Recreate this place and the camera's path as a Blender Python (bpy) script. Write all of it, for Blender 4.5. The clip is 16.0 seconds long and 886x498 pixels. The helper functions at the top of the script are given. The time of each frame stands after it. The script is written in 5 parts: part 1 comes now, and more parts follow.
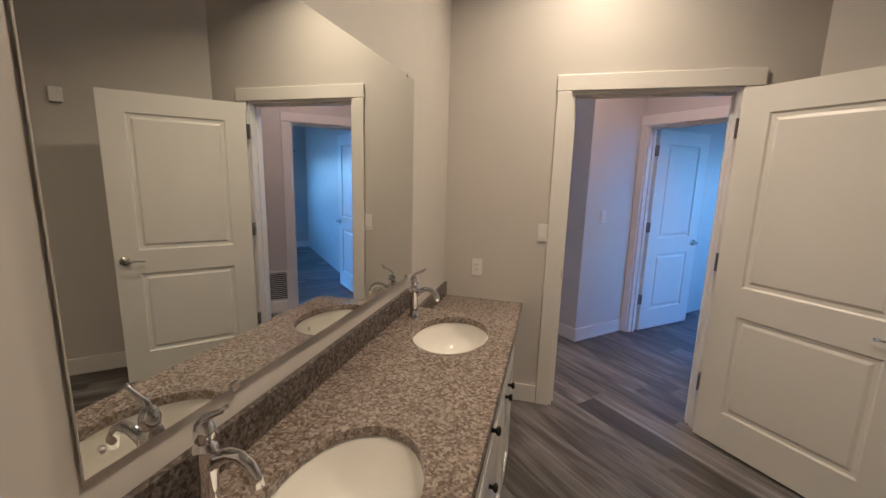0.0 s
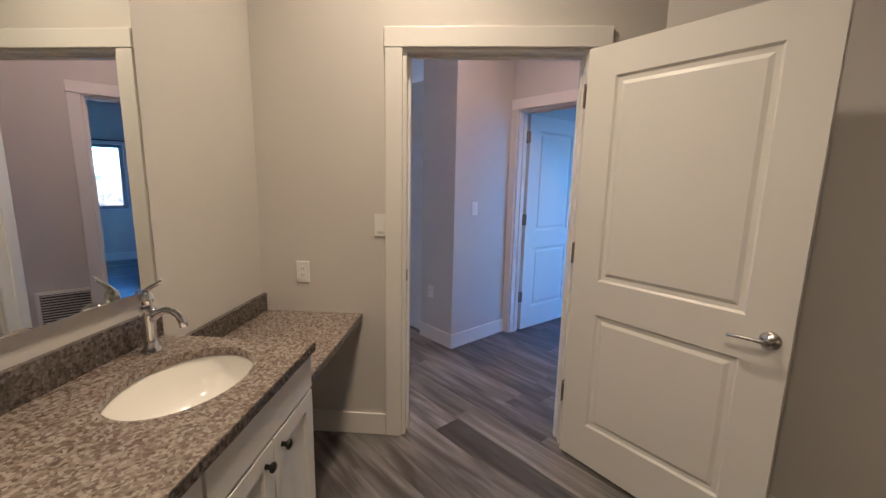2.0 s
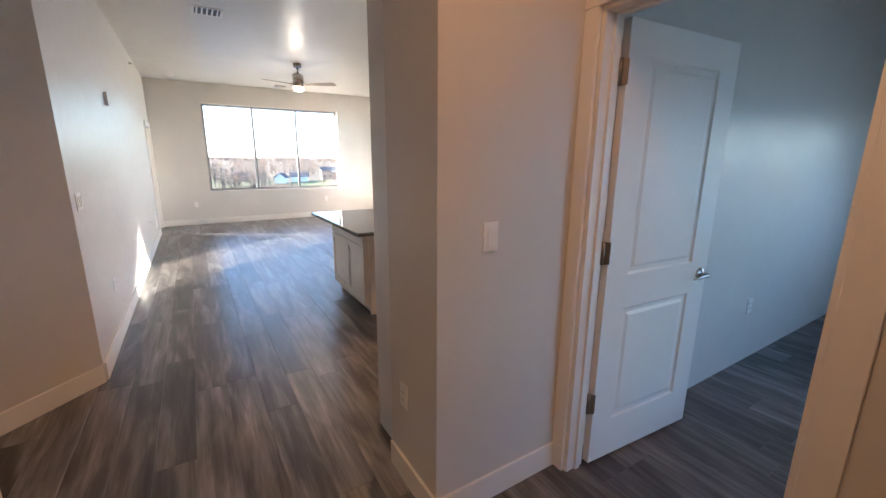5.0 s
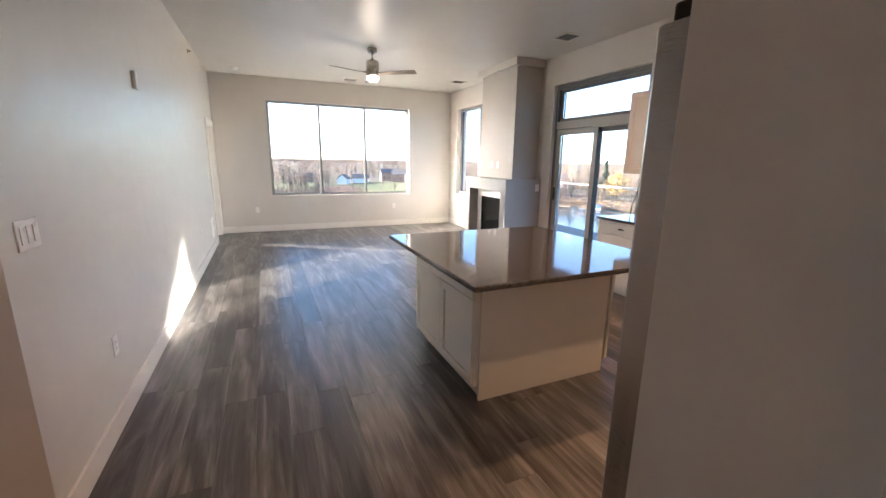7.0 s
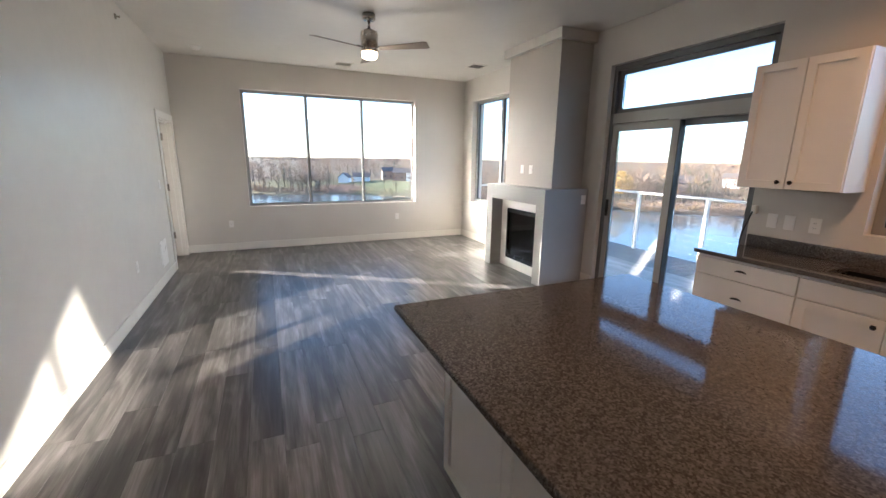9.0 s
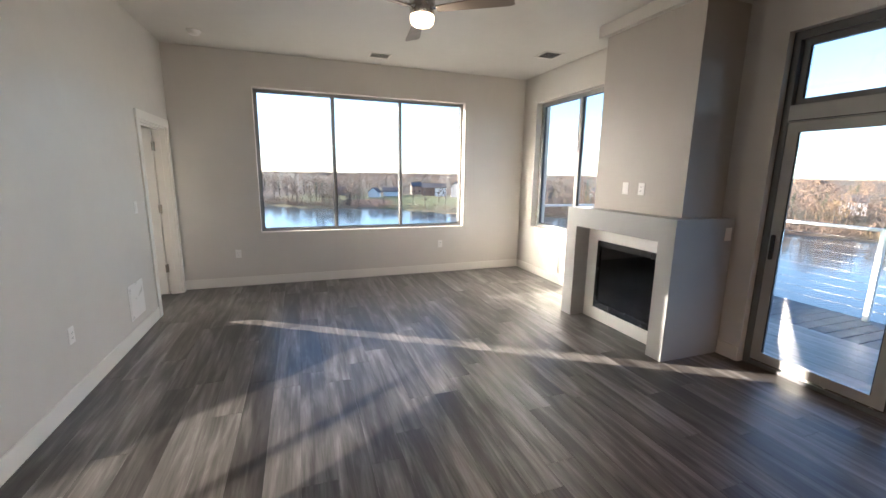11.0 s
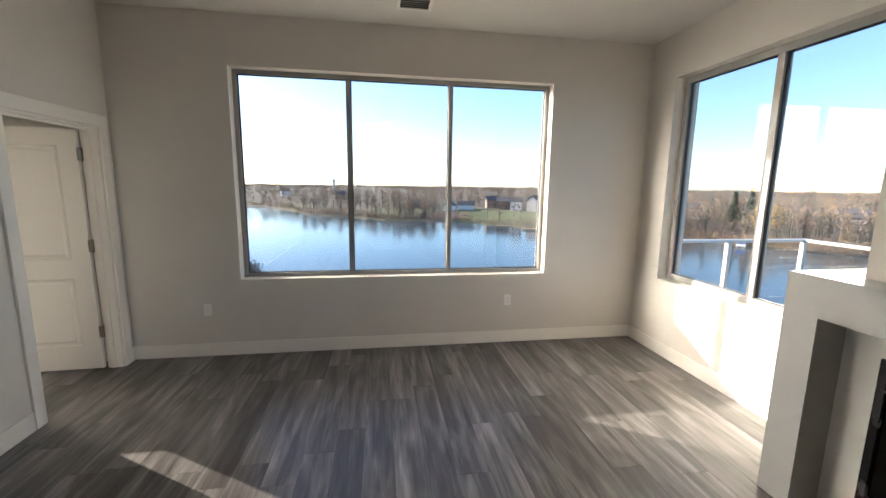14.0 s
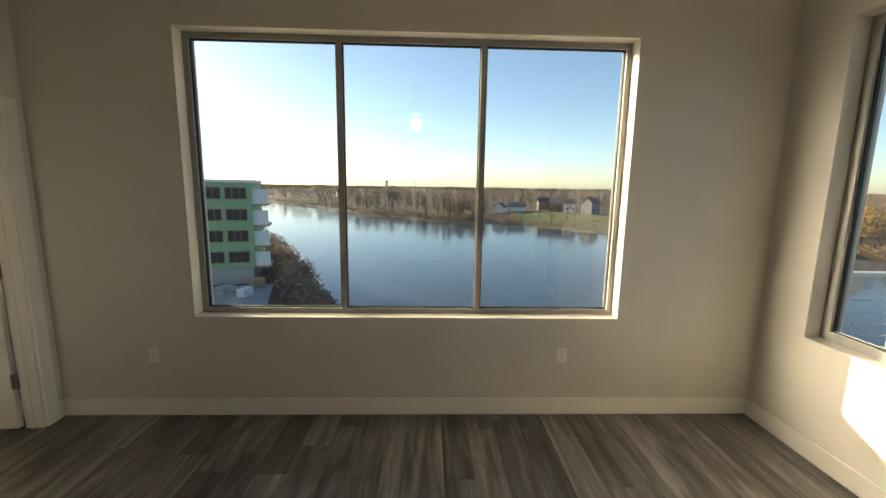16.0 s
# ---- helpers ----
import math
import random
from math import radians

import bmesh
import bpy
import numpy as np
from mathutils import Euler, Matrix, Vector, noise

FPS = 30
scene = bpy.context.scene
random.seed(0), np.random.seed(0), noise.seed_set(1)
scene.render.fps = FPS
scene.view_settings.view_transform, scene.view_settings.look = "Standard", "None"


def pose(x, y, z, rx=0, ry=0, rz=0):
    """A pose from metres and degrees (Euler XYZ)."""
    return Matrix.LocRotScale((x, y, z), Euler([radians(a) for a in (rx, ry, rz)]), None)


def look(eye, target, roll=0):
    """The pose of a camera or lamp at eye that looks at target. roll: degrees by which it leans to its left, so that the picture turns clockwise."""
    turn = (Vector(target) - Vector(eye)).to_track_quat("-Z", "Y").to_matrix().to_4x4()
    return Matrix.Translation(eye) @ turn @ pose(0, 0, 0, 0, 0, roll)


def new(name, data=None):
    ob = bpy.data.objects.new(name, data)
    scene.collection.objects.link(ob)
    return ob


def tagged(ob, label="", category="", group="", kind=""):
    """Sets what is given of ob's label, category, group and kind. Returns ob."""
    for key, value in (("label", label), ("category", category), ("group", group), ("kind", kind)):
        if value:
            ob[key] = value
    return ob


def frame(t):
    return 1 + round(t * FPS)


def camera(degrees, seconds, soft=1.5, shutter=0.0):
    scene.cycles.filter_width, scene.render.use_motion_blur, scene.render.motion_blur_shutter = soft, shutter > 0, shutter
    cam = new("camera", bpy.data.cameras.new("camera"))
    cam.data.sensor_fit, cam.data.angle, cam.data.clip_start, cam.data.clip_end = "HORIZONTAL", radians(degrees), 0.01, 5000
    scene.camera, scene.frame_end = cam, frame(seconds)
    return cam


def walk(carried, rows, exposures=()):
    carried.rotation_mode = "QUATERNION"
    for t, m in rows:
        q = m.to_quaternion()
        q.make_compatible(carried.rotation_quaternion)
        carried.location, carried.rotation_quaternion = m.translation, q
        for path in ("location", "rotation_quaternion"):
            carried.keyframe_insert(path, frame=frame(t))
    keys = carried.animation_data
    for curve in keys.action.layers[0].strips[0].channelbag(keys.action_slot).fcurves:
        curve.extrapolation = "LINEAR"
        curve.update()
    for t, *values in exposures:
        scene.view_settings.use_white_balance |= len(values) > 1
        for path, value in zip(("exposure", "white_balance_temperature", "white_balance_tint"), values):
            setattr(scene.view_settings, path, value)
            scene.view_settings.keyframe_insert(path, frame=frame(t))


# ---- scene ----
cam = camera(95.9, 16.0)
PATH = [
    (0, (-1.587, -12.377, 1.538), (-0.608, -10.67, 1.183), 1.5),
    (0.5, (-1.511, -12.39, 1.492), (-0.4, -10.764, 1.146), 1.4),
    (1, (-1.348, -12.373, 1.468), (-0.134, -10.821, 1.121), 1.4),
    (1.5, (-1.134, -12.327, 1.442), (0.138, -10.823, 1.099), 1.2),
    (2, (-0.88, -12.241, 1.432), (0.428, -10.765, 1.098), 1.2),
    (2.5, (-0.582, -12.185, 1.423), (0.731, -10.715, 1.081), 1.0),
    (3, (-0.281, -12.118, 1.42), (0.992, -10.625, 1.032), 0.9),
    (3.2, (-0.15, -12.075, 1.437), (1.095, -10.563, 1.031), 0.9),
    (5.3, (0.698, -10.797, 1.498), (1.68, -9.112, 1.058), 0.6),
    (5.5, (0.715, -10.647, 1.5), (1.664, -8.942, 1.061), 0.8),
    (6, (0.761, -10.273, 1.518), (1.636, -8.528, 1.082), 0.9),
    (6.5, (0.798, -9.891, 1.509), (1.624, -8.121, 1.076), 0.9),
    (7, (0.841, -9.544, 1.503), (1.633, -7.759, 1.072), 0.9),
    (7.5, (0.938, -9.177, 1.521), (1.726, -7.391, 1.086), 0.7),
    (8, (1.04, -8.813, 1.534), (1.829, -7.028, 1.097), 0.8),
    (8.2, (1.087, -8.667, 1.549), (1.876, -6.882, 1.108), 0.8),
    (10.3, (1.425, -7.017, 1.583), (2.167, -5.21, 1.155), 0.7),
    (10.5, (1.437, -6.866, 1.571), (2.142, -5.041, 1.154), 0.8),
    (11, (1.488, -6.468, 1.568), (2.151, -4.618, 1.197), 0.8),
    (11.5, (1.587, -6.066, 1.587), (2.231, -4.203, 1.245), 0.8),
    (12, (1.721, -5.708, 1.596), (2.339, -3.834, 1.27), 0.7),
    (12.5, (1.889, -5.361, 1.598), (2.475, -3.475, 1.284), 0.6),
    (13, (2.047, -5.028, 1.641), (2.524, -3.113, 1.312), 0.9),
    (13.5, (2.184, -4.71, 1.641), (2.567, -2.774, 1.317), 0.9),
    (14, (2.263, -4.404, 1.628), (2.573, -2.453, 1.317), 0.8),
    (14.5, (2.369, -4.104, 1.644), (2.607, -2.144, 1.328), 0.9),
    (15, (2.466, -3.816, 1.646), (2.651, -1.849, 1.334), 0.9),
    (15.5, (2.561, -3.522, 1.651), (2.669, -1.549, 1.338), 0.9),
    (16, (2.606, -3.235, 1.662), (2.67, -1.26, 1.353), 0.9),
]
EXPOSURE = [(0.0, 4.0, 4020, 10), (3.2, 4.15, 4050, 10), (4.6, 3.9, 5000, 10), (5.3, 3.75, 6050, 13), (7.0, 3.5, 5900, 12), (8.2, 3.1, 5700, 10), (10.5, 2.75, 5900, 11),
            (11.5, 2.55, 5850, 11), (12.5, 2.4, 5650, 10), (13.5, 2.2, 5600, 10), (14.2, 2.05, 6300, 9), (15.0, 1.5, 6950, 6), (16.0, 1.48, 7300, 4)]
walk(cam, [(t, look(e, a, r)) for t, e, a, r in PATH], EXPOSURE)


# ---- world and sun ----
SUN_FROM = Vector((-1.565, 1.0, 0.511)).normalized()
world = bpy.data.worlds.new("sky")
scene.world = world
world.use_nodes = True
wn = world.node_tree
sky = wn.nodes.new("ShaderNodeTexSky")
sky.sky_type, sky.sun_disc = "NISHITA", False
sky.sun_elevation = math.asin(SUN_FROM.z)
sky.sun_rotation = math.atan2(SUN_FROM.x, SUN_FROM.y)
sky.altitude, sky.air_density, sky.dust_density, sky.ozone_density = 250, 0.8, 0.7, 2.0
wn.nodes["Background"].inputs["Strength"].default_value = 0.095
wn.links.new(sky.outputs[0], wn.nodes["Background"].inputs["Color"])

sun = new("sun", bpy.data.lights.new("sun", "SUN"))
sun.data.energy, sun.data.angle, sun.data.color = 4.0, radians(0.5), (1.0, 0.86, 0.68)
sun.matrix_world = look(SUN_FROM * 50, (0, 0, 0))


# added area lamp outside, standing in for sunlight the side window's panes throw back
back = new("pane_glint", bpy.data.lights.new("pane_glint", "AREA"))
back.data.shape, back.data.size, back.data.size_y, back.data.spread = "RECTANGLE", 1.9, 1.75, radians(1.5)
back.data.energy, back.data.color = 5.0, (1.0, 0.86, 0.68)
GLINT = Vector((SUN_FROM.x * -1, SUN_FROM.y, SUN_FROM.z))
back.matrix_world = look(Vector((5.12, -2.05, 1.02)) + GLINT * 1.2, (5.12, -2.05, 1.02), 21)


def downlight(x, y, z, watts, warm=(1.0, 0.60, 0.24)):
    lamp = new("downlight_lamp", bpy.data.lights.new("downlight_lamp", "AREA"))
    lamp.data.shape, lamp.data.size, lamp.data.energy, lamp.data.color = "DISK", 0.13, watts, warm
    lamp.data.spread = radians(140)
    lamp.location = (x, y, z)
    return lamp


# ---- materials ----
def polar(bearing, r):
    a = radians(bearing)
    return 2.5 - r * math.sin(a), -3 + r * math.cos(a)


def nodes_of(name):
    m = bpy.data.materials.new(name)
    m.use_nodes = True
    return m, m.node_tree, m.node_tree.nodes["Principled BSDF"]


def ramp(nt, fac, stops):
    r = nt.nodes.new("ShaderNodeValToRGB")
    while len(r.color_ramp.elements) < len(stops):
        r.color_ramp.elements.new(0.5)
    for e, (p, c) in zip(r.color_ramp.elements, stops):
        e.position, e.color = p, (*c, 1)
    nt.links.new(fac, r.inputs[0])
    return r.outputs[0]


def coords(nt, scale=(1, 1, 1), kind="Object"):
    tc = nt.nodes.new("ShaderNodeTexCoord")
    mp = nt.nodes.new("ShaderNodeMapping")
    mp.inputs["Scale"].default_value = scale
    nt.links.new(tc.outputs[kind], mp.inputs[0])
    return mp.outputs[0]


def noise_tex(nt, vec, scale, detail=4, rough=0.55, dist=0.0):
    n = nt.nodes.new("ShaderNodeTexNoise")
    n.inputs["Scale"].default_value, n.inputs["Detail"].default_value = scale, detail
    n.inputs["Roughness"].default_value, n.inputs["Distortion"].default_value = rough, dist
    nt.links.new(vec, n.inputs["Vector"])
    return n.outputs[0]


def bump(nt, bsdf, height, strength, distance=0.002):
    b = nt.nodes.new("ShaderNodeBump")
    b.inputs["Strength"].default_value, b.inputs["Distance"].default_value = strength, distance
    nt.links.new(height, b.inputs["Height"])
    nt.links.new(b.outputs[0], bsdf.inputs["Normal"])


def shade(c, k):
    return tuple(min(1, v * k) for v in c)


def painted(name, colour, rough=0.5, grain=220, relief=0.12, vary=0.05, metal=0.0, spec=0.5):
    """A plain surface with faint blotches, a fine relief and uneven gloss."""
    m, nt, b = nodes_of(name)
    v = coords(nt)
    big = noise_tex(nt, v, 1.7, 3)
    col = ramp(nt, big, [(0.3, shade(colour, 1 - vary)), (0.7, shade(colour, 1 + vary))])
    nt.links.new(col, b.inputs["Base Color"])
    fine = noise_tex(nt, v, grain, 2)
    rr = ramp(nt, noise_tex(nt, v, 9, 4), [(0.3, (rough * 0.85,) * 3), (0.7, (min(1, rough * 1.15),) * 3)])
    nt.links.new(rr, b.inputs["Roughness"])
    b.inputs["Metallic"].default_value = metal
    b.inputs["Specular IOR Level"].default_value = spec
    if relief:
        bump(nt, b, fine, relief, 0.0015)
    return m


def metal(name, colour, rough, brushed=False):
    m, nt, b = nodes_of(name)
    b.inputs["Base Color"].default_value, b.inputs["Metallic"].default_value = (*colour, 1), 1.0
    v = coords(nt, (2, 2, 400) if brushed else (1, 1, 1))
    n = noise_tex(nt, v, 14 if brushed else 30, 4)
    nt.links.new(ramp(nt, n, [(0.3, (rough * 0.92,) * 3), (0.7, (rough * 1.1,) * 3)]), b.inputs["Roughness"])
    return m


def granite(name, stops, scale, rough):
    m, nt, b = nodes_of(name)
    v = coords(nt)
    n1 = noise_tex(nt, v, scale, 6, 0.68, 0.4)
    vo = nt.nodes.new("ShaderNodeTexVoronoi")
    vo.inputs["Scale"].default_value, vo.inputs["Randomness"].default_value = scale * 1.5, 1.0
    nt.links.new(v, vo.inputs["Vector"])
    mx = nt.nodes.new("ShaderNodeMix")
    mx.data_type = "RGBA"
    mx.inputs[0].default_value = 0.5
    nt.links.new(ramp(nt, n1, stops), mx.inputs[6])
    nt.links.new(ramp(nt, vo.outputs["Color"], stops), mx.inputs[7])
    nt.links.new(mx.outputs[2], b.inputs["Base Color"])
    b.inputs["Roughness"].default_value = rough
    bump(nt, b, n1, 0.02, 0.0005)
    return m


def floor_planks(name):
    m, nt, b = nodes_of(name)
    oi = nt.nodes.new("ShaderNodeObjectInfo")
    tc = nt.nodes.new("ShaderNodeTexCoord")
    off = nt.nodes.new("ShaderNodeVectorMath")
    off.operation = "MULTIPLY_ADD"
    cmb = nt.nodes.new("ShaderNodeCombineXYZ")
    off.inputs[1].default_value = (37, 91, 13)
    nt.links.new(cmb.outputs[0], off.inputs[0])
    nt.links.new(tc.outputs["Object"], off.inputs[2])

    def mapped(s):
        mp = nt.nodes.new("ShaderNodeMapping")
        mp.inputs["Scale"].default_value = s
        nt.links.new(off.outputs[0], mp.inputs[0])
        return mp.outputs[0]

    streak = noise_tex(nt, mapped((26, 1.5, 1)), 1.0, 5, 0.62, 0.5)
    broad = noise_tex(nt, mapped((7.5, 1.15, 1)), 1.0, 3, 0.5, 1.0)
    fine = noise_tex(nt, mapped((230, 6, 1)), 1.0, 3)
    geo = nt.nodes.new("ShaderNodeNewGeometry")

    def calc(op, a, b, c=None):
        n = nt.nodes.new("ShaderNodeMath")
        n.operation = op
        for k, v in enumerate((a, b, c)):
            if v is None:
                continue
            if isinstance(v, (int, float)):
                n.inputs[k].default_value = v
            else:
                nt.links.new(v, n.inputs[k])
        return n.outputs[0]

    one = calc("FRACT", calc("ADD", oi.outputs["Random"], geo.outputs["Random Per Island"]), 0)
    for i in range(3):
        nt.links.new(one, cmb.inputs[i])
    tone = calc("MULTIPLY_ADD", broad, 0.52, calc("MULTIPLY_ADD", streak, 0.46, calc("MULTIPLY", fine, 0.10)))
    tone = calc("MULTIPLY_ADD", one, 0.13, calc("ADD", tone, -0.075))
    col = ramp(nt, tone, [(0.36, (0.036, 0.031, 0.0285)), (0.48, (0.078, 0.0705, 0.066)),
                          (0.60, (0.172, 0.159, 0.150)), (0.72, (0.31, 0.292, 0.278))])
    nt.links.new(col, b.inputs["Base Color"])
    nt.links.new(ramp(nt, streak, [(0.3, (0.30,) * 3), (0.7, (0.42,) * 3)]), b.inputs["Roughness"])
    bump(nt, b, fine, 0.14, 0.0006)
    return m


def glass(name, tint=(1, 1, 1)):
    m, nt, b = nodes_of(name)
    b.inputs["Base Color"].default_value = (*tint, 1)
    b.inputs["Transmission Weight"].default_value, b.inputs["Roughness"].default_value = 1.0, 0.0
    b.inputs["IOR"].default_value = 1.45
    return m


def leafy(name, stops, scale=3):
    m, nt, b = nodes_of(name)
    g = nt.nodes.new("ShaderNodeNewGeometry")
    nt.links.new(ramp(nt, g.outputs["Random Per Island"], stops), b.inputs["Base Color"])
    b.inputs["Roughness"].default_value = 0.8
    return m


def glowing(name, colour, strength):
    m, nt, b = nodes_of(name)
    b.inputs["Base Color"].default_value = (*colour, 1)
    b.inputs["Emission Color"].default_value, b.inputs["Emission Strength"].default_value = (*colour, 1), strength
    return m


def ground_mat(name):
    m, nt, b = nodes_of(name)
    v = coords(nt)
    a = noise_tex(nt, v, 0.02, 5)
    c = noise_tex(nt, v, 0.25, 5)
    mx = nt.nodes.new("ShaderNodeMix")
    mx.data_type = "RGBA"
    nt.links.new(c, mx.inputs[0])
    nt.links.new(ramp(nt, a, [(0.40, (0.10, 0.07, 0.045)), (0.54, (0.095, 0.078, 0.042)), (0.66, (0.085, 0.09, 0.04))]), mx.inputs[6])
    nt.links.new(ramp(nt, a, [(0.40, (0.14, 0.10, 0.07)), (0.6, (0.11, 0.095, 0.055))]), mx.inputs[7])
    last = mx.outputs[2]
    # mown lawns and a bare clay slope on the far bank
    for (px, py), reach, edge, colour in ((polar(-20, 205), 24, 10, (0.12, 0.125, 0.05)), (polar(-14.5, 205), 24, 10, (0.12, 0.13, 0.05)), (polar(-4, 222), 24, 12, (0.13, 0.13, 0.055)),
                                          (polar(-9.2, 200), 11, 3, (0.30, 0.17, 0.10))):
        ds = nt.nodes.new("ShaderNodeVectorMath")
        ds.operation = "DISTANCE"
        ds.inputs[1].default_value = (px, py, -12)
        nt.links.new(v, ds.inputs[0])
        mr = nt.nodes.new("ShaderNodeMapRange")
        mr.inputs[1].default_value, mr.inputs[2].default_value, mr.inputs[3].default_value, mr.inputs[4].default_value = reach - edge, reach + edge, 1, 0
        nt.links.new(ds.outputs["Value"], mr.inputs[0])
        lm = nt.nodes.new("ShaderNodeMix")
        lm.data_type = "RGBA"
        nt.links.new(mr.outputs[0], lm.inputs[0])
        nt.links.new(last, lm.inputs[6])
        lm.inputs[7].default_value = (*colour, 1)
        last = lm.outputs[2]
    nt.links.new(last, b.inputs["Base Color"])
    b.inputs["Roughness"].default_value = 0.95
    return m


def water_mat(name):
    m, nt, b = nodes_of(name)
    b.inputs["Base Color"].default_value, b.inputs["Roughness"].default_value = (0.04, 0.058, 0.07, 1), 0.10
    b.inputs["IOR"].default_value = 1.33
    v = coords(nt)
    n = noise_tex(nt, v, 0.5, 4)
    n2 = noise_tex(nt, v, 0.03, 3)
    mu = nt.nodes.new("ShaderNodeMath")
    mu.operation = "MULTIPLY"
    nt.links.new(n, mu.inputs[0])
    nt.links.new(n2, mu.inputs[1])
    bump(nt, b, mu.outputs[0], 0.09, 0.10)
    return m


WALL = painted("wall_paint", (0.62, 0.587, 0.54), 0.42, 160, 0.10, 0.02)
CEIL = painted("ceiling_paint", (0.66, 0.64, 0.60), 0.42, 120, 0.10, 0.02)
TRIM = painted("trim_white", (0.78, 0.75, 0.70), 0.35, 90, 0.04, 0.02)
DOORW = painted("door_white", (0.76, 0.735, 0.69), 0.38, 140, 0.05, 0.02)
CABINET = painted("cabinet_white", (0.80, 0.785, 0.755), 0.35, 90, 0.03, 0.02)
PLATE = painted("plate_white", (0.82, 0.80, 0.77), 0.3, 40, 0.0, 0.01)
SLOT = painted("slot_dark", (0.05, 0.05, 0.05), 0.5, 40, 0.0)
FRAME = painted("window_frame_grey", (0.29, 0.287, 0.28), 0.4, 200, 0.03, 0.04)
FRAME_D = painted("slider_frame_dark", (0.13, 0.132, 0.135), 0.4, 200, 0.03, 0.04)
FRAME_L = painted("door_frame_grey", (0.34, 0.335, 0.32), 0.42, 200, 0.03, 0.04)
GASKET = painted("gasket_black", (0.015, 0.015, 0.016), 0.6, 60, 0.0)
NICKEL = metal("satin_nickel", (0.56, 0.53, 0.49), 0.26)
HINGE = metal("hinge_steel", (0.27, 0.24, 0.20), 0.34)
CHROME = metal("chrome", (0.82, 0.82, 0.83), 0.06)
STAINLESS = metal("stainless_steel", (0.50, 0.485, 0.465), 0.28, True)
KNOB = painted("knob_black", (0.02, 0.018, 0.016), 0.35, 80, 0.0, metal=0.6)
BLADE = painted("blade_wood", (0.20, 0.165, 0.135), 0.45, 60, 0.05, 0.12)
BATH_STONE = granite("beige_granite", [(0.30, (0.055, 0.040, 0.031)), (0.42, (0.15, 0.114, 0.088)), (0.52, (0.225, 0.18, 0.143)),
                                       (0.64, (0.29, 0.24, 0.195)), (0.76, (0.41, 0.365, 0.32))], 82, 0.16)
DARK_STONE = granite("grey_granite", [(0.30, (0.025, 0.022, 0.021)), (0.45, (0.062, 0.056, 0.053)), (0.56, (0.105, 0.096, 0.091)),
                                      (0.66, (0.165, 0.153, 0.145)), (0.8, (0.085, 0.078, 0.074))], 105, 0.07)
# darker stops than the counter tops, for upstands and front edges
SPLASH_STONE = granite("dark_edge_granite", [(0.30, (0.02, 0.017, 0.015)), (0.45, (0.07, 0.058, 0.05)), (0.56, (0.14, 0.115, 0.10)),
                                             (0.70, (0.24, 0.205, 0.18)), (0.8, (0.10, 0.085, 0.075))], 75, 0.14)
PORCELAIN = painted("porcelain", (0.84, 0.81, 0.75), 0.12, 20, 0.0, 0.01)
HEARTH = painted("mantel_grey", (0.36, 0.355, 0.345), 0.5, 120, 0.10, 0.04)
SURROUND = painted("surround_white", (0.78, 0.77, 0.74), 0.35, 60, 0.03, 0.02)
FIREBLACK = painted("firebox_black", (0.012, 0.012, 0.013), 0.25, 60, 0.04)
FIREGLASS = glass("fire_glass", (0.03, 0.03, 0.032))
# wall paint darkened: the breast's backlit shade is put into its colour
BREAST = painted("breast_taupe_paint", (0.45, 0.41, 0.365), 0.5, 160, 0.10, 0.02)
PLANK = floor_planks("grey_oak_planks")
SUBFLOOR = painted("plank_joint", (0.020, 0.017, 0.015), 0.7, 60, 0.1)
GLASS = glass("window_glass", (0.985, 0.995, 0.99))
MIRROR = metal("mirror_silver", (0.80, 0.815, 0.785), 0.0)
MIRROR.node_tree.nodes["Principled BSDF"].inputs["Roughness"].default_value = 0.0
for l in list(MIRROR.node_tree.links):
    if l.to_socket.name == "Roughness":
        MIRROR.node_tree.links.remove(l)
DECK = painted("deck_grey", (0.085, 0.09, 0.10), 0.6, 50, 0.2, 0.12)
RAIL = painted("rail_grey", (0.58, 0.58, 0.57), 0.4, 80, 0.0, 0.04, 0.2)
GROUND = ground_mat("bank_ground")
WATER = water_mat("river_water")
LAMP = glowing("lamp_diffuser", (1.0, 0.78, 0.52), 0.9)


# ---- building tools ----
Z_CEIL = 3.06


def box(bm, x0, x1, y0, y1, z0, z1, bevel=0.0):
    res = bmesh.ops.create_cube(bm, size=1.0)
    vs = res["verts"]
    bmesh.ops.transform(bm, matrix=Matrix.Translation(((x0 + x1) / 2, (y0 + y1) / 2, (z0 + z1) / 2))
                        @ Matrix.Diagonal((x1 - x0, y1 - y0, z1 - z0, 1)), verts=vs)
    if bevel:
        es = list({e for v in vs for e in v.link_edges})
        bmesh.ops.bevel(bm, geom=es, offset=bevel, segments=2, affect="EDGES", profile=0.5)


def tube(bm, path, radius, seg=12, closed_ends=True, radii=None):
    """A round bar along a row of points."""
    pts = [Vector(p) for p in path]
    rings = []
    side = None
    for i, p in enumerate(pts):
        d = (pts[min(i + 1, len(pts) - 1)] - pts[max(i - 1, 0)]).normalized()
        if side is None:
            side = d.orthogonal().normalized()
        side = (side - d * side.dot(d)).normalized()
        up = d.cross(side)
        r = radii[i] if radii else radius
        rings.append([bm.verts.new(p + (side * math.cos(a) + up * math.sin(a)) * r)
                      for a in (2 * math.pi * k / seg for k in range(seg))])
    for a, b in zip(rings, rings[1:]):
        for k in range(seg):
            f = bm.faces.new((a[k], a[(k + 1) % seg], b[(k + 1) % seg], b[k]))
            f.smooth = True
    if closed_ends:
        bm.faces.new(rings[0][::-1])
        bm.faces.new(rings[-1])


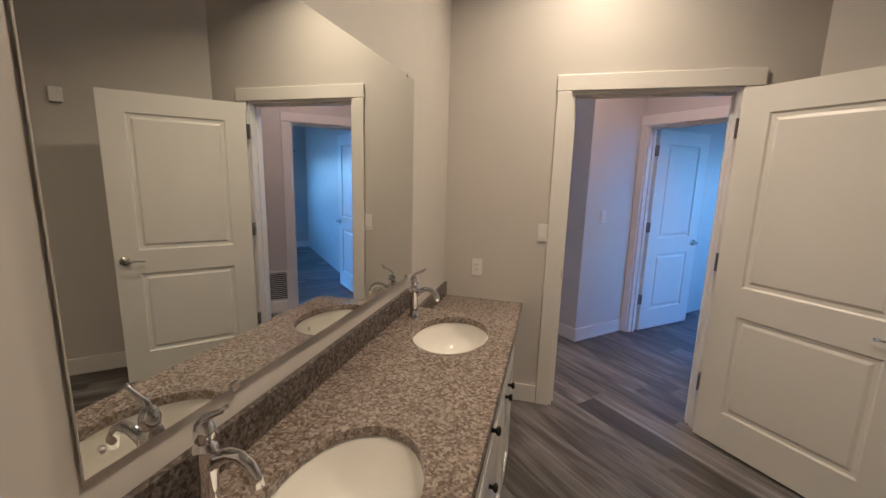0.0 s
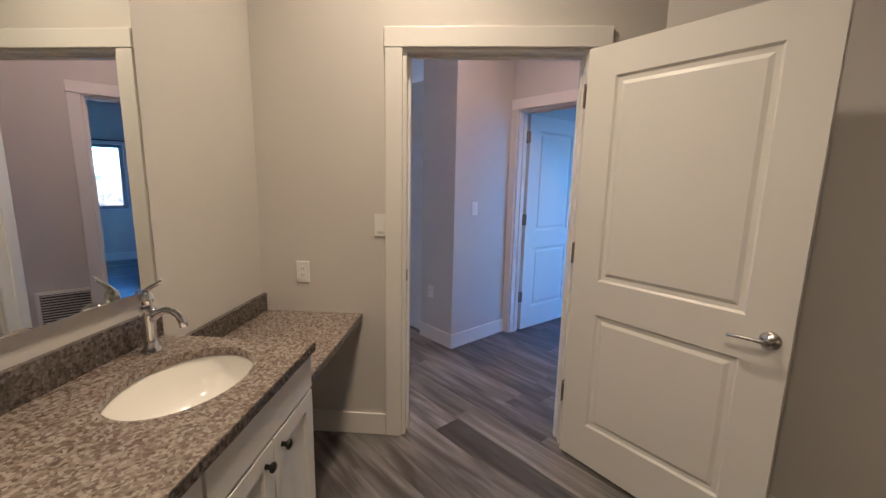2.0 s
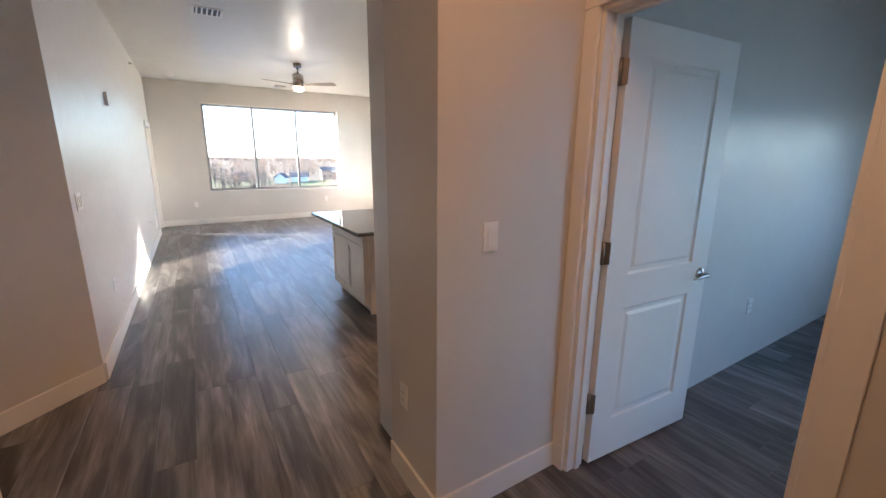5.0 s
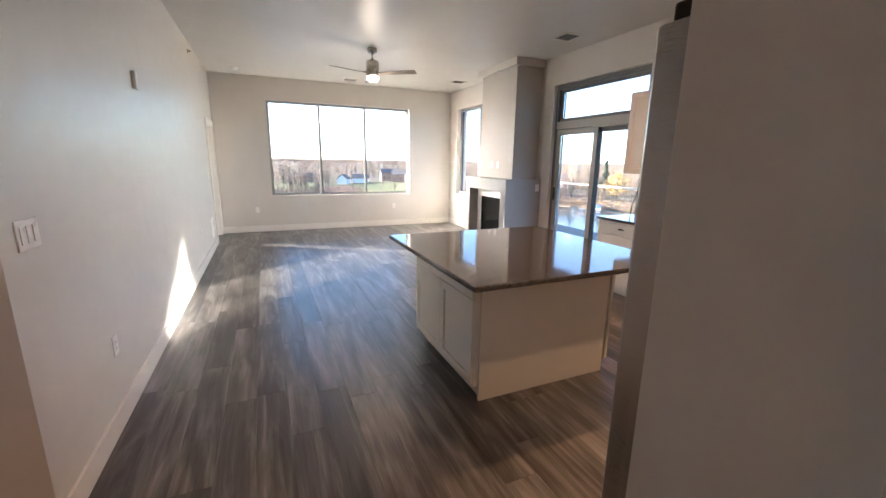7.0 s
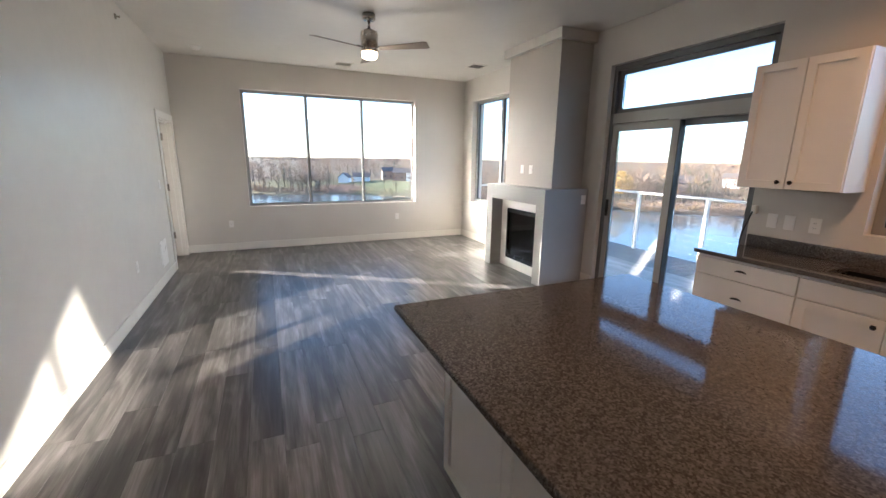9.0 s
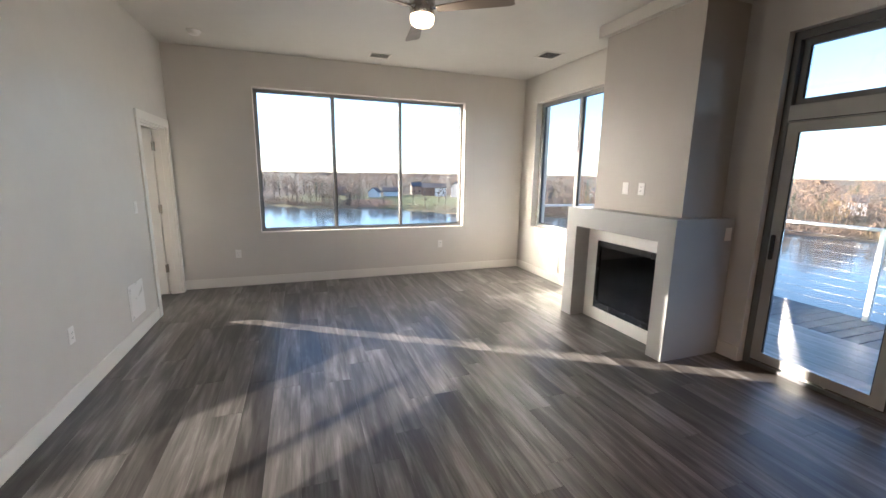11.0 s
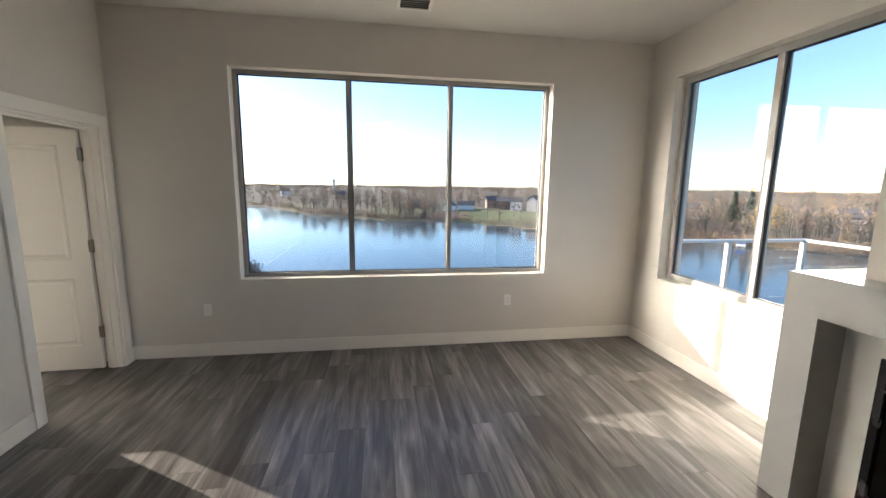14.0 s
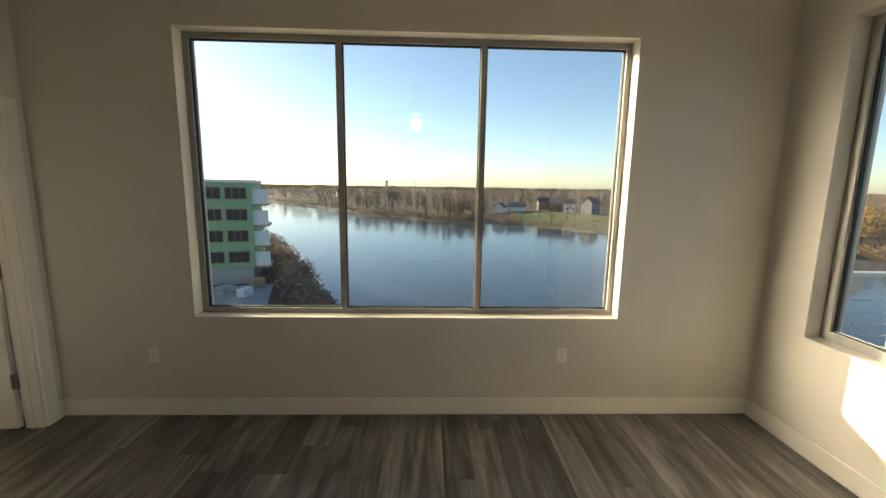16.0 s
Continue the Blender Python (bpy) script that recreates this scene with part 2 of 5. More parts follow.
def lathe(bm, profile, seg=24, at=(0, 0, 0), sx=1.0, sy=1.0):
    """Turns rows of (radius, height) about the upright axis."""
    rings = []
    for r, z in profile:
        rings.append([bm.verts.new((at[0] + r * sx * math.cos(2 * math.pi * k / seg), at[1] + r * sy * math.sin(2 * math.pi * k / seg), at[2] + z))
                      for k in range(seg)] if r > 1e-6 else [bm.verts.new((at[0], at[1], at[2] + z))])
    for a, b in zip(rings, rings[1:]):
        for k in range(seg):
            va, vb = a[k % len(a)], a[(k + 1) % len(a)]
            vc, vd = b[(k + 1) % len(b)], b[k % len(b)]
            vs = []
            for v in (va, vb, vc, vd):
                if v not in vs:
                    vs.append(v)
            if len(vs) > 2:
                f = bm.faces.new(vs)
                f.smooth = True


def mesh_of(name, bm, material):
    bmesh.ops.recalc_face_normals(bm, faces=bm.faces[:])
    me = bpy.data.meshes.new(name)
    bm.to_mesh(me)
    bm.free()
    me.materials.append(material)
    return me


def part(name, bm, material, parent, label="", m=None):
    ob = new(name, mesh_of(name, bm, material))
    ob.parent = parent
    if m is not None:
        ob.matrix_basis = m
    if label:
        ob["label"] = label
    return ob


def thing(name, label, category, m=None, bm=None, material=None, group="", kind=""):
    ob = new(name, mesh_of(name, bm, material) if bm else None)
    if not bm:
        ob.empty_display_size = 0.05
    if m is not None:
        ob.matrix_basis = m
    return tagged(ob, label, category, group, kind)


def boxes(*dims, bevel=0.0):
    bm = bmesh.new()
    for d in dims:
        box(bm, *d, bevel=bevel)
    return bm


def structure(name, bm, material, label, category, m=None):
    return thing(name, label, category, m, bm, material, "", "structure")


def along(x0, y0, x1, y1):
    """Frame with its x axis along the line, y to its left; and the line's length."""
    a = math.degrees(math.atan2(y1 - y0, x1 - x0))
    return pose(x0, y0, 0, 0, 0, a), math.hypot(x1 - x0, y1 - y0)


def wall(name, line, thick, openings=(), z1=Z_CEIL, label="greige painted drywall wall", z0=0.0):
    """A wall whose room face is the line; its body lies on the line's left. openings: (a0, a1, z0, z1) along the line."""
    m, length = along(*line)
    bm = bmesh.new()
    x = 0.0
    for a0, a1, b0, b1 in sorted(openings):
        if a0 > x:
            box(bm, x, a0, 0, thick, z0, z1)
        if b0 > z0:
            box(bm, a0, a1, 0, thick, z0, b0)
        if b1 < z1:
            box(bm, a0, a1, 0, thick, b1, z1)
        x = a1
    if x < length:
        box(bm, x, length, 0, thick, z0, z1)
    return structure(name, bm, WALL, label, "wall", m)


def baseboard(line, a0, a1):
    m, length = along(*line)
    bm = bmesh.new()
    box(bm, a0, a1, -0.014, -0.0005, 0.002, 0.128, bevel=0.002)
    return structure("baseboard", bm, TRIM, "white painted flat baseboard along the wall", "baseboard", m)


def door_face(bm, w, h, y, sgn, panels):
    """One face of a moulded door leaf: flat stiles and rails with sunk, raised-field panels."""
    xs = sorted({0, w, *[v for p in panels for v in p[:2]]})
    zs = sorted({0, h, *[v for p in panels for v in p[2:]]})
    for i in range(len(xs) - 1):
        for j in range(len(zs) - 1):
            q = (xs[i], xs[i + 1], zs[j], zs[j + 1])
            if q in panels:
                loops = []
                for inset, depth in ((0, 0), (0.010, 0.009), (0.028, 0.010), (0.044, 0.003)):
                    yy = y - sgn * depth
                    loops.append([bm.verts.new(c) for c in ((q[0] + inset, yy, q[2] + inset), (q[1] - inset, yy, q[2] + inset),
                                                            (q[1] - inset, yy, q[3] - inset), (q[0] + inset, yy, q[3] - inset))])
                for a, b in zip(loops, loops[1:]):
                    for k in range(4):
                        bm.faces.new((a[k], a[(k + 1) % 4], b[(k + 1) % 4], b[k]))
                bm.faces.new(loops[-1])
            else:
                bm.faces.new([bm.verts.new(c) for c in ((q[0], y, q[2]), (q[1], y, q[2]), (q[1], y, q[3]), (q[0], y, q[3]))])


def door_leaf(w=0.83, h=2.03, t=0.036):
    """Leaf from its hinge edge (x = 0) to its latch edge, on both sides of y = 0."""
    bm = bmesh.new()
    panels = [(0.14, w - 0.14, 0.21, 0.80), (0.14, w - 0.14, 0.965, h - 0.135)]
    for sgn in (-1, 1):
        door_face(bm, w, h, sgn * t / 2, sgn, panels)
    for quad in (((0, -1, 0), (0, 1, 0), (0, 1, h), (0, -1, h)), ((w, -1, 0), (w, 1, 0), (w, 1, h), (w, -1, h)),
                 ((0, -1, 0), (w, -1, 0), (w, 1, 0), (0, 1, 0)), ((0, -1, h), (w, -1, h), (w, 1, h), (0, 1, h))):
        bm.faces.new([bm.verts.new((a, b * t / 2, c)) for a, b, c in quad])
    bmesh.ops.remove_doubles(bm, verts=bm.verts[:], dist=0.0005)
    return bm


def lever(parent, x, z, sgn, t=0.036):
    bm = bmesh.new()
    lathe(bm, [(0, 0.0), (0.033, 0.0), (0.033, 0.006), (0.026, 0.012), (0.012, 0.014), (0.011, 0.045), (0, 0.047)], 24)
    bmesh.ops.transform(bm, matrix=Matrix.Rotation(radians(-90 * sgn), 4, "X"), verts=bm.verts[:])
    tube(bm, [(0.006, sgn * 0.043, 0), (-0.03, sgn * 0.046, 0.001), (-0.075, sgn * 0.048, 0.0), (-0.118, sgn * 0.045, -0.004)], 0.007, 12,
         radii=[0.009, 0.0078, 0.0068, 0.006])
    part("door_handle", bm, NICKEL, parent, "satin nickel lever handle on a round rose", pose(x, sgn * t / 2, z))


def door_set(name, m, width, swing, hinge_right, depth, label, both_casings=True, leaf_side=1, proud=0.004, wide=-0.034):
    """A cased opening with its leaf. Local frame: x along the wall from the opening's left edge, y from the casing face
    into the wall. hinge_right: hinges at x = width. swing: the leaf's turn, degrees. leaf_side: 1 where it hangs at the far face."""
    top = 2.06
    root = thing(name, label, "door", m, kind="structure")
    c = 0.092
    faces = [(-0.018, -0.0005)] + ([(depth + 0.0005, depth + 0.018)] if both_casings else [])
    for y0, y1 in faces:
        part("casing_leg", boxes((-c, -0.006, y0, y1, 0.002, top + 0.004), bevel=0.003), TRIM, root)
        part("casing_leg", boxes((width + 0.006, width + c, y0, y1, 0.002, top + 0.004), bevel=0.003), TRIM, root)
        part("casing_head", boxes((-c - 0.004, width + c + 0.004, y0 - 0.002, y1 + 0.002, top + 0.006, top + c + 0.006), bevel=0.003), TRIM, root)
    part("jamb", boxes((-0.0055, 0.013, 0.001, depth - 0.001, 0.002, top - 0.012)), TRIM, root)
    part("jamb", boxes((width - 0.013, width + 0.0055, 0.001, depth - 0.001, 0.002, top - 0.012)), TRIM, root)
    part("jamb_head", boxes((-0.0055, width + 0.0055, 0.001, depth - 0.001, top - 0.012, top + 0.005)), TRIM, root)
    ys = depth * 0.45
    part("door_stop", boxes((0.0135, 0.025, ys, ys + 0.03, 0.003, top - 0.013), (width - 0.025, width - 0.0135, ys, ys + 0.03, 0.003, top - 0.013),
                            (0.026, width - 0.026, ys, ys + 0.03, top - 0.026, top - 0.0125)), TRIM, root)
    hx = width - 0.016 if hinge_right else 0.016
    hy = depth + proud if leaf_side > 0 else -proud
    w = width + wide
    base = 180 if hinge_right else 0
    hang = pose(hx, hy, 0.012, 0, 0, base + swing)
    leaf = part("leaf", door_leaf(w, 2.03), DOORW, root, "white two-panel moulded door leaf", hang @ pose(0.017, 0, 0))
    for s in (-1, 1):
        lever(leaf, w - 0.058, 0.895, s)
    for z in (0.33, 1.08, 1.83):
        bm = boxes((-0.030, 0.030, -0.004, 0.004, z - 0.05, z + 0.05))
        tube(bm, [(0, 0, z - 0.053), (0, 0, z + 0.053)], 0.009, 10)
        part("hinge", bm, HINGE, root, "brushed steel butt hinge", pose(hx, hy, 0.012, 0, 0, base + swing * 0.5))
    bm = boxes((-0.0012, 0.003, -0.014, 0.014, 0.90, 0.96))
    part("strike_plate", bm, HINGE, root, "", pose(0.0135 if hinge_right else width - 0.0165, depth * 0.75 if leaf_side > 0 else depth * 0.25, 0.0))
    return root


def wall_plate(m, kind, label):
    """A cover plate on a wall face: local x along the wall, y out of it, centred."""
    gangs = {"switch": 1, "outlet": 1, "double": 2, "triple": 3, "blank": 1}[kind]
    w = 0.070 + 0.046 * (gangs - 1)
    ob = thing("light_switch" if kind != "outlet" else "power_outlet", label, "switch" if kind != "outlet" else "outlet", m,
               boxes((-w / 2, w / 2, 0.0005, 0.006, -0.057, 0.057), bevel=0.0015), PLATE)
    for g in range(gangs):
        x = (g - (gangs - 1) / 2) * 0.046
        if kind == "outlet":
            part("face", boxes((x - 0.017, x + 0.017, 0.0062, 0.0085, -0.034, 0.034), bevel=0.001), PLATE, ob)
            for sx in (-0.006, 0.006):
                for sz in (-0.018, 0.018):
                    part("slot", boxes((x + sx - 0.0012, x + sx + 0.0012, 0.0086, 0.0092, sz - 0.005, sz + 0.005)), SLOT, ob)
        elif kind != "blank":
            part("rocker", boxes((x - 0.016, x + 0.016, 0.0062, 0.010, -0.033, 0.033), bevel=0.0015), PLATE, ob)
    return ob


def window_unit(name, m, width, z0, z1, mullions, depth, label, frame_w=0.05, material=None, fixed=True):
    """A glazed frame in an opening. Local x along the wall, y outwards from the room face; the frame stands depth in."""
    material = material or FRAME
    root = thing(name, label, "window", m, kind="structure")
    f, y0, y1 = frame_w, depth, depth + 0.07
    e = 0.001
    part("window_frame", boxes((e, f, y0, y1, z0 + e, z1 - e), (width - f, width - e, y0, y1, z0 + e, z1 - e),
                               (f, width - f, y0, y1, z0 + e, z0 + f), (f, width - f, y0, y1, z1 - f, z1 - e)), material, root)
    edges = [f] + [v for x in mullions for v in (x - f / 2, x + f / 2)] + [width - f]
    for x in mullions:
        part("mullion", boxes((x - f / 2, x + f / 2, y0, y1, z0 + f, z1 - f)), material, root)
    for a, b in zip(edges[::2], edges[1::2]):
        part("bead", boxes((a, a + 0.008, y0 + 0.02, y0 + 0.045, z0 + f, z1 - f), (b - 0.008, b, y0 + 0.02, y0 + 0.045, z0 + f, z1 - f),
                           (a + 0.008, b - 0.008, y0 + 0.02, y0 + 0.045, z1 - f - 0.008, z1 - f),
                           (a + 0.008, b - 0.008, y0 + 0.02, y0 + 0.045, z0 + f, z0 + f + 0.008)), GASKET, root)
        p = part("pane", boxes((a + 0.002, b - 0.002, y0 + 0.030, y0 + 0.036, z0 + f + 0.002, z1 - f - 0.002)), GLASS, root)
        p.visible_shadow = False
    return root


def grille(name, m, w, h, n, label, category="air vent"):
    """A slatted vent: frame, dark backing, slats. Local x across, y up the face, z out."""
    ob = thing(name, label, category, m)
    part("backing", boxes((-w / 2 + 0.012, w / 2 - 0.012, -h / 2 + 0.012, h / 2 - 0.012, 0.0005, 0.0015)), SLOT, ob)
    b = 0.025
    part("frame", boxes((-w / 2, -w / 2 + b, -h / 2, h / 2, 0.0003, 0.008), (w / 2 - b, w / 2, -h / 2, h / 2, 0.0003, 0.008),
                        (-w / 2 + b, w / 2 - b, -h / 2, -h / 2 + b, 0.0003, 0.008), (-w / 2 + b, w / 2 - b, h / 2 - b, h / 2, 0.0003, 0.008)), TRIM, ob)
    step = (h - 2 * b) / n
    me = mesh_of("slat", boxes((-w / 2 + b, w / 2 - b, -step * 0.24, step * 0.24, 0, 0.0015)), TRIM)
    for k in range(n):
        s = new("slat", me)
        s.parent = ob
        s.matrix_basis = pose(0, -h / 2 + b + step * (k + 0.5), 0.005, 28, 0, 0)
    return ob


# ---- the shell ----
R2 = math.sqrt(2)


def diag(s, d):
    """World place of a point given along and across the diagonal bathroom."""
    return ((s + d) / R2, (s - d) / R2)


structure("floor", boxes((-4.45, 6.45, -15.0, -0.25, -0.25, -0.0062)), SUBFLOOR, "dark underlay of the grey oak plank floor", "floor")
structure("ceiling", boxes((-4.45, 6.45, -15.0, -0.25, Z_CEIL, Z_CEIL + 0.2)), CEIL, "pale painted smooth ceiling", "ceiling")

L_WIN = (-4.2, -0.5, 5.25, -0.5)
WX0, WX1, WZ0, WZ1 = 0.97, 3.96, 0.737, 2.634
wall("wall_window", L_WIN, 0.25, [(0.6, 2.92, WZ0, WZ1), (WX0 + 4.2, WX1 + 4.2, WZ0, WZ1)])
L_RIGHT = (5.0, -0.5, 5.0, -9.742)
wall("wall_right", L_RIGHT, 0.25, [(0.37, 2.21, 0.747, 2.652), (3.785, 5.50, 0.0, 2.645), (6.225, 7.095, 1.10, 2.655)])
L_LEFT = (0.0, -7.734, 0.0, -0.501)
wall("wall_left", L_LEFT, 0.12, [(6.218, 7.090, 0, 2.066)])
L_DIAG = (*diag(-7.10, 5.47), 0.0, -7.734)
wall("wall_hall_diagonal", L_DIAG, 0.12)
L_BDOOR = (*diag(-7.22, 5.36), *diag(-7.22, 10.0))
wall("wall_bath_door", L_BDOOR, 0.12, [(2.334, 3.234, 0, 2.066)])
L_BSIDE = (1.205, -11.413, 1.205, -14.6)
wall("wall_bath_side", L_BSIDE, 0.12)
wall("wall_bath_south", (1.3, -14.6, -4.0, -14.6), 0.12)
wall("wall_bath_end", (*diag(-11.0, 10.3), *diag(-11.0, 6.8)), 0.12)
L_MIRROR = (*diag(-11.1, 6.925), *diag(-7.2201, 6.925))
wall("wall_mirror", L_MIRROR, 0.12)
L_BED = (2.05, -9.75, 2.05, -13.8)
wall("wall_hall_bedroom", L_BED, 0.11, [(0.159, 0.981, 0, 2.066)])
structure("wall_hall_stub", boxes((1.36, 1.449, -9.843, -9.42, 0, Z_CEIL)), WALL, "short greige drywall return beside the refrigerator", "wall")
structure("wall_kitchen_back", boxes((1.4492, 6.45, -9.843, -9.742, 0, Z_CEIL)), WALL, "greige painted drywall wall", "wall")
wall("wall_bedroom_east", (6.2, -9.843, 6.2, -13.8), 0.25, [(0.49, 3.75, 0.86, 1.92)])
wall("wall_bedroom_south", (6.2, -13.8, 2.0, -13.8), 0.25, [(0.5, 3.3, 0.5, 2.4)])
window_unit("window_6", pose(5.7, -13.8, 0, 0, 0, 180), 2.8, 0.5, 2.4, (0.93, 1.87), 0.10, "three-pane grey bedroom window")
wall("wall_side_room_west", (-4.2, -4.2, -4.2, -0.5), 0.2)
wall("wall_side_room_south", (-0.12, -4.2, -4.2, -4.2), 0.12)

for line, spans in ((L_WIN, [(4.202, 9.185), (0.02, 4.06)]), (L_RIGHT, [(0.016, 2.18), (3.60, 3.78)]), (L_LEFT, [(0.016, 6.128), (7.18, 7.215)]),
                    (L_DIAG, [(0.0, 1.62)]), (L_BDOOR, [(1.58, 2.245), (3.33, 3.54)]), (L_BSIDE, [(0.016, 3.18)]),
                    (L_BED, [(0.11, 0.066 + 0.05), (1.075, 2.33)])):
    for a0, a1 in spans:
        if a1 > a0 + 0.02:
            baseboard(line, a0, a1)
baseboard((1.36, -9.42, 1.36, -9.857), 0.0, 0.437)
baseboard((1.36, -9.843, 2.05, -9.843), 0.0005, 0.69)
baseboard((6.2, -9.843, 2.18, -9.843), 0.016, 4.0)
baseboard((6.2, -9.845, 6.2, -13.8), 0.0, 3.9)

# windows and sliding door
window_unit("window_1", pose(WX0, -0.5, 0), WX1 - WX0, WZ0, WZ1, (1.015, 1.985), 0.10, "wide three-pane grey aluminium picture window over the river", 0.037)
window_unit("window_2", pose(5.0, -0.87, 0, 0, 0, -90), 1.84, 0.747, 2.652, (0.92,), 0.10, "two-pane dark grey aluminium side window beside the fireplace", 0.055)
window_unit("window_3", pose(5.0, -6.725, 0, 0, 0, -90), 0.87, 1.10, 2.655, (), 0.10, "tall single-pane grey window above the kitchen sink", 0.055)
window_unit("window_4", pose(-3.6, -0.5, 0), 2.32, WZ0, WZ1, (1.16,), 0.10, "two-pane grey aluminium window of the side room")
window_unit("window_5", pose(6.2, -10.333, 0, 0, 0, -90), 3.26, 0.86, 1.92, (1.09, 2.18), 0.10, "two-pane grey bedroom window under a curtain rod")

slider = thing("sliding_door", "grey aluminium sliding patio door with transom light above", "sliding door", pose(5.0, -4.285, 0, 0, 0, -90), kind="structure")
W, HT = 1.715, 2.645
part("outer_frame", boxes((0.001, 0.05, 0.06, 0.20, 0.002, HT - 0.001), (W - 0.05, W - 0.001, 0.06, 0.20, 0.002, HT - 0.001),
                          (0.05, W - 0.05, 0.06, 0.20, HT - 0.06, HT - 0.001), (0.05, W - 0.05, 0.06, 0.20, 0.002, 0.035)), FRAME_D, slider)
part("transom_bar", boxes((0.05, W - 0.05, 0.055, 0.20, 1.99, 2.115), bevel=0.003), FRAME_L, slider, "wide pale grey transom bar")
part("track", boxes((0.05, W - 0.05, 0.085, 0.095, 0.035, 0.05), (0.05, W - 0.05, 0.135, 0.145, 0.035, 0.05)), NICKEL, slider)


def sash(name, x0, x1, y, z0, z1, s, material):
    ob = part(name, boxes((x0, x0 + s, y, y + 0.04, z0, z1), (x1 - s, x1, y, y + 0.04, z0, z1),
                          (x0 + s, x1 - s, y, y + 0.04, z0, z0 + s), (x0 + s, x1 - s, y, y + 0.04, z1 - s, z1)), material, slider)
    part("bead", boxes((x0 + s, x0 + s + 0.008, y + 0.008, y + 0.03, z0 + s, z1 - s), (x1 - s - 0.008, x1 - s, y + 0.008, y + 0.03, z0 + s, z1 - s)), GASKET, ob)
    p = part("pane", boxes((x0 + s + 0.009, x1 - s - 0.009, y + 0.017, y + 0.023, z0 + s + 0.001, z1 - s - 0.001)), GLASS, ob)
    p.visible_shadow = False
    return ob


moving = sash("sliding_sash", 0.052, 0.90, 0.068, 0.052, 1.988, 0.075, FRAME_L)
sash("fixed_sash", 0.84, W - 0.052, 0.130, 0.052, 1.988, 0.06, FRAME_D)
# black strip added to paint the shade on the stile's side
part("interlock", boxes((0.8995, 0.912, 0.070, 0.128, 0.053, 1.987)), GASKET, moving, "black strip for the shaded side of the stile")
part("door_handle", boxes((0.075, 0.10, 0.040, 0.067, 0.92, 1.12), bevel=0.006), GASKET, moving, "black pull handle")
sash("transom_light", 0.052, W - 0.052, 0.10, 2.117, HT - 0.061, 0.045, FRAME_D)
slot = part("track_cover", boxes((0.06, 0.78, 0.0535, 0.0545, 1.995, 2.003)), GASKET, slider)

# doors
door_set("door_1", pose(*diag(-7.22, 7.70), 0, 0, 0, -45), 0.888, 131, True, 0.12, "open white two-panel bathroom door in flat white casing", True, -1, 0.03, -0.02)
door_set("door_2", pose(2.05, -9.915, 0, 0, 0, -90), 0.81, 86, False, 0.11, "open white two-panel bedroom door in flat white casing")
door_set("door_3", pose(0.0, -1.51, 0, 0, 0, 90), 0.86, -88, True, 0.12, "open white two-panel door beside the picture window")


# ---- bathroom; local x along the mirror wall towards the door, y towards the mirror wall ----
B = pose(0, 0, 0, 0, 0, 45)
YM = -6.925  # mirror wall face
XS = -7.22   # door wall face


def at(x, y, z=0.0, rz=0.0):
    return B @ pose(x, y, z, 0, 0, rz)


def slab_with_holes(x0, x1, y0, y1, z0, z1, holes, bevel=0.004):
    """A stone top with oval cut-outs: (cx, cy, rx, ry)."""
    bm = bmesh.new()
    n = 40
    cuts = sorted(holes)
    xs = [x0] + [(a[0] + b[0]) / 2 for a, b in zip(cuts, cuts[1:])] + [x1]
    for (cx, cy, rx, ry), xa, xb in zip(cuts, xs, xs[1:]):
        for z, flip in ((z1, False), (z0, True)):
            ins, outs = [], []
            for k in range(n):
                a = 2 * math.pi * k / n
                c, s = math.cos(a), math.sin(a)
                ins.append(bm.verts.new((cx + rx * c, cy + ry * s, z)))
                tx = ((xb - cx) if c > 0 else (xa - cx)) / c if abs(c) > 1e-9 else 1e9
                ty = ((y1 - cy) if s > 0 else (y0 - cy)) / s if abs(s) > 1e-9 else 1e9
                t = min(tx, ty)
                outs.append(bm.verts.new((cx + c * t, cy + s * t, z)))
            for k in range(n):
                q = (ins[k], outs[k], outs[(k + 1) % n], ins[(k + 1) % n])
                bm.faces.new(q[::-1] if flip else q)
            for px in (xa, xb):
                for py in (y0, y1):
                    k = max(range(n), key=lambda i: -(abs(math.atan2(math.sin(2 * math.pi * i / n - math.atan2(py - cy, px - cx)),
                                                                       math.cos(2 * math.pi * i / n - math.atan2(py - cy, px - cx))))))
                    near = sorted(outs, key=lambda v: (v.co.x - px) ** 2 + (v.co.y - py) ** 2)
                    va = next((v for v in near if abs(v.co.x - px) < 1e-6), None)
                    vb = next((v for v in near if abs(v.co.y - py) < 1e-6), None)
                    if va and vb and va is not vb:
                        bm.faces.new((va, vb, bm.verts.new((px, py, z))))
            if z == z1:
                top = ins
            else:
                for k in range(n):
                    bm.faces.new((top[k], top[(k + 1) % n], ins[(k + 1) % n], ins[k]))
    for a, b in (((x0, y0), (x1, y0)), ((x1, y0), (x1, y1)), ((x1, y1), (x0, y1)), ((x0, y1), (x0, y0))):
        bm.faces.new([bm.verts.new((*p, z)) for p, z in ((a, z0), (b, z0), (b, z1), (a, z1))])
    bmesh.ops.remove_doubles(bm, verts=bm.verts[:], dist=0.0004)
    return bm


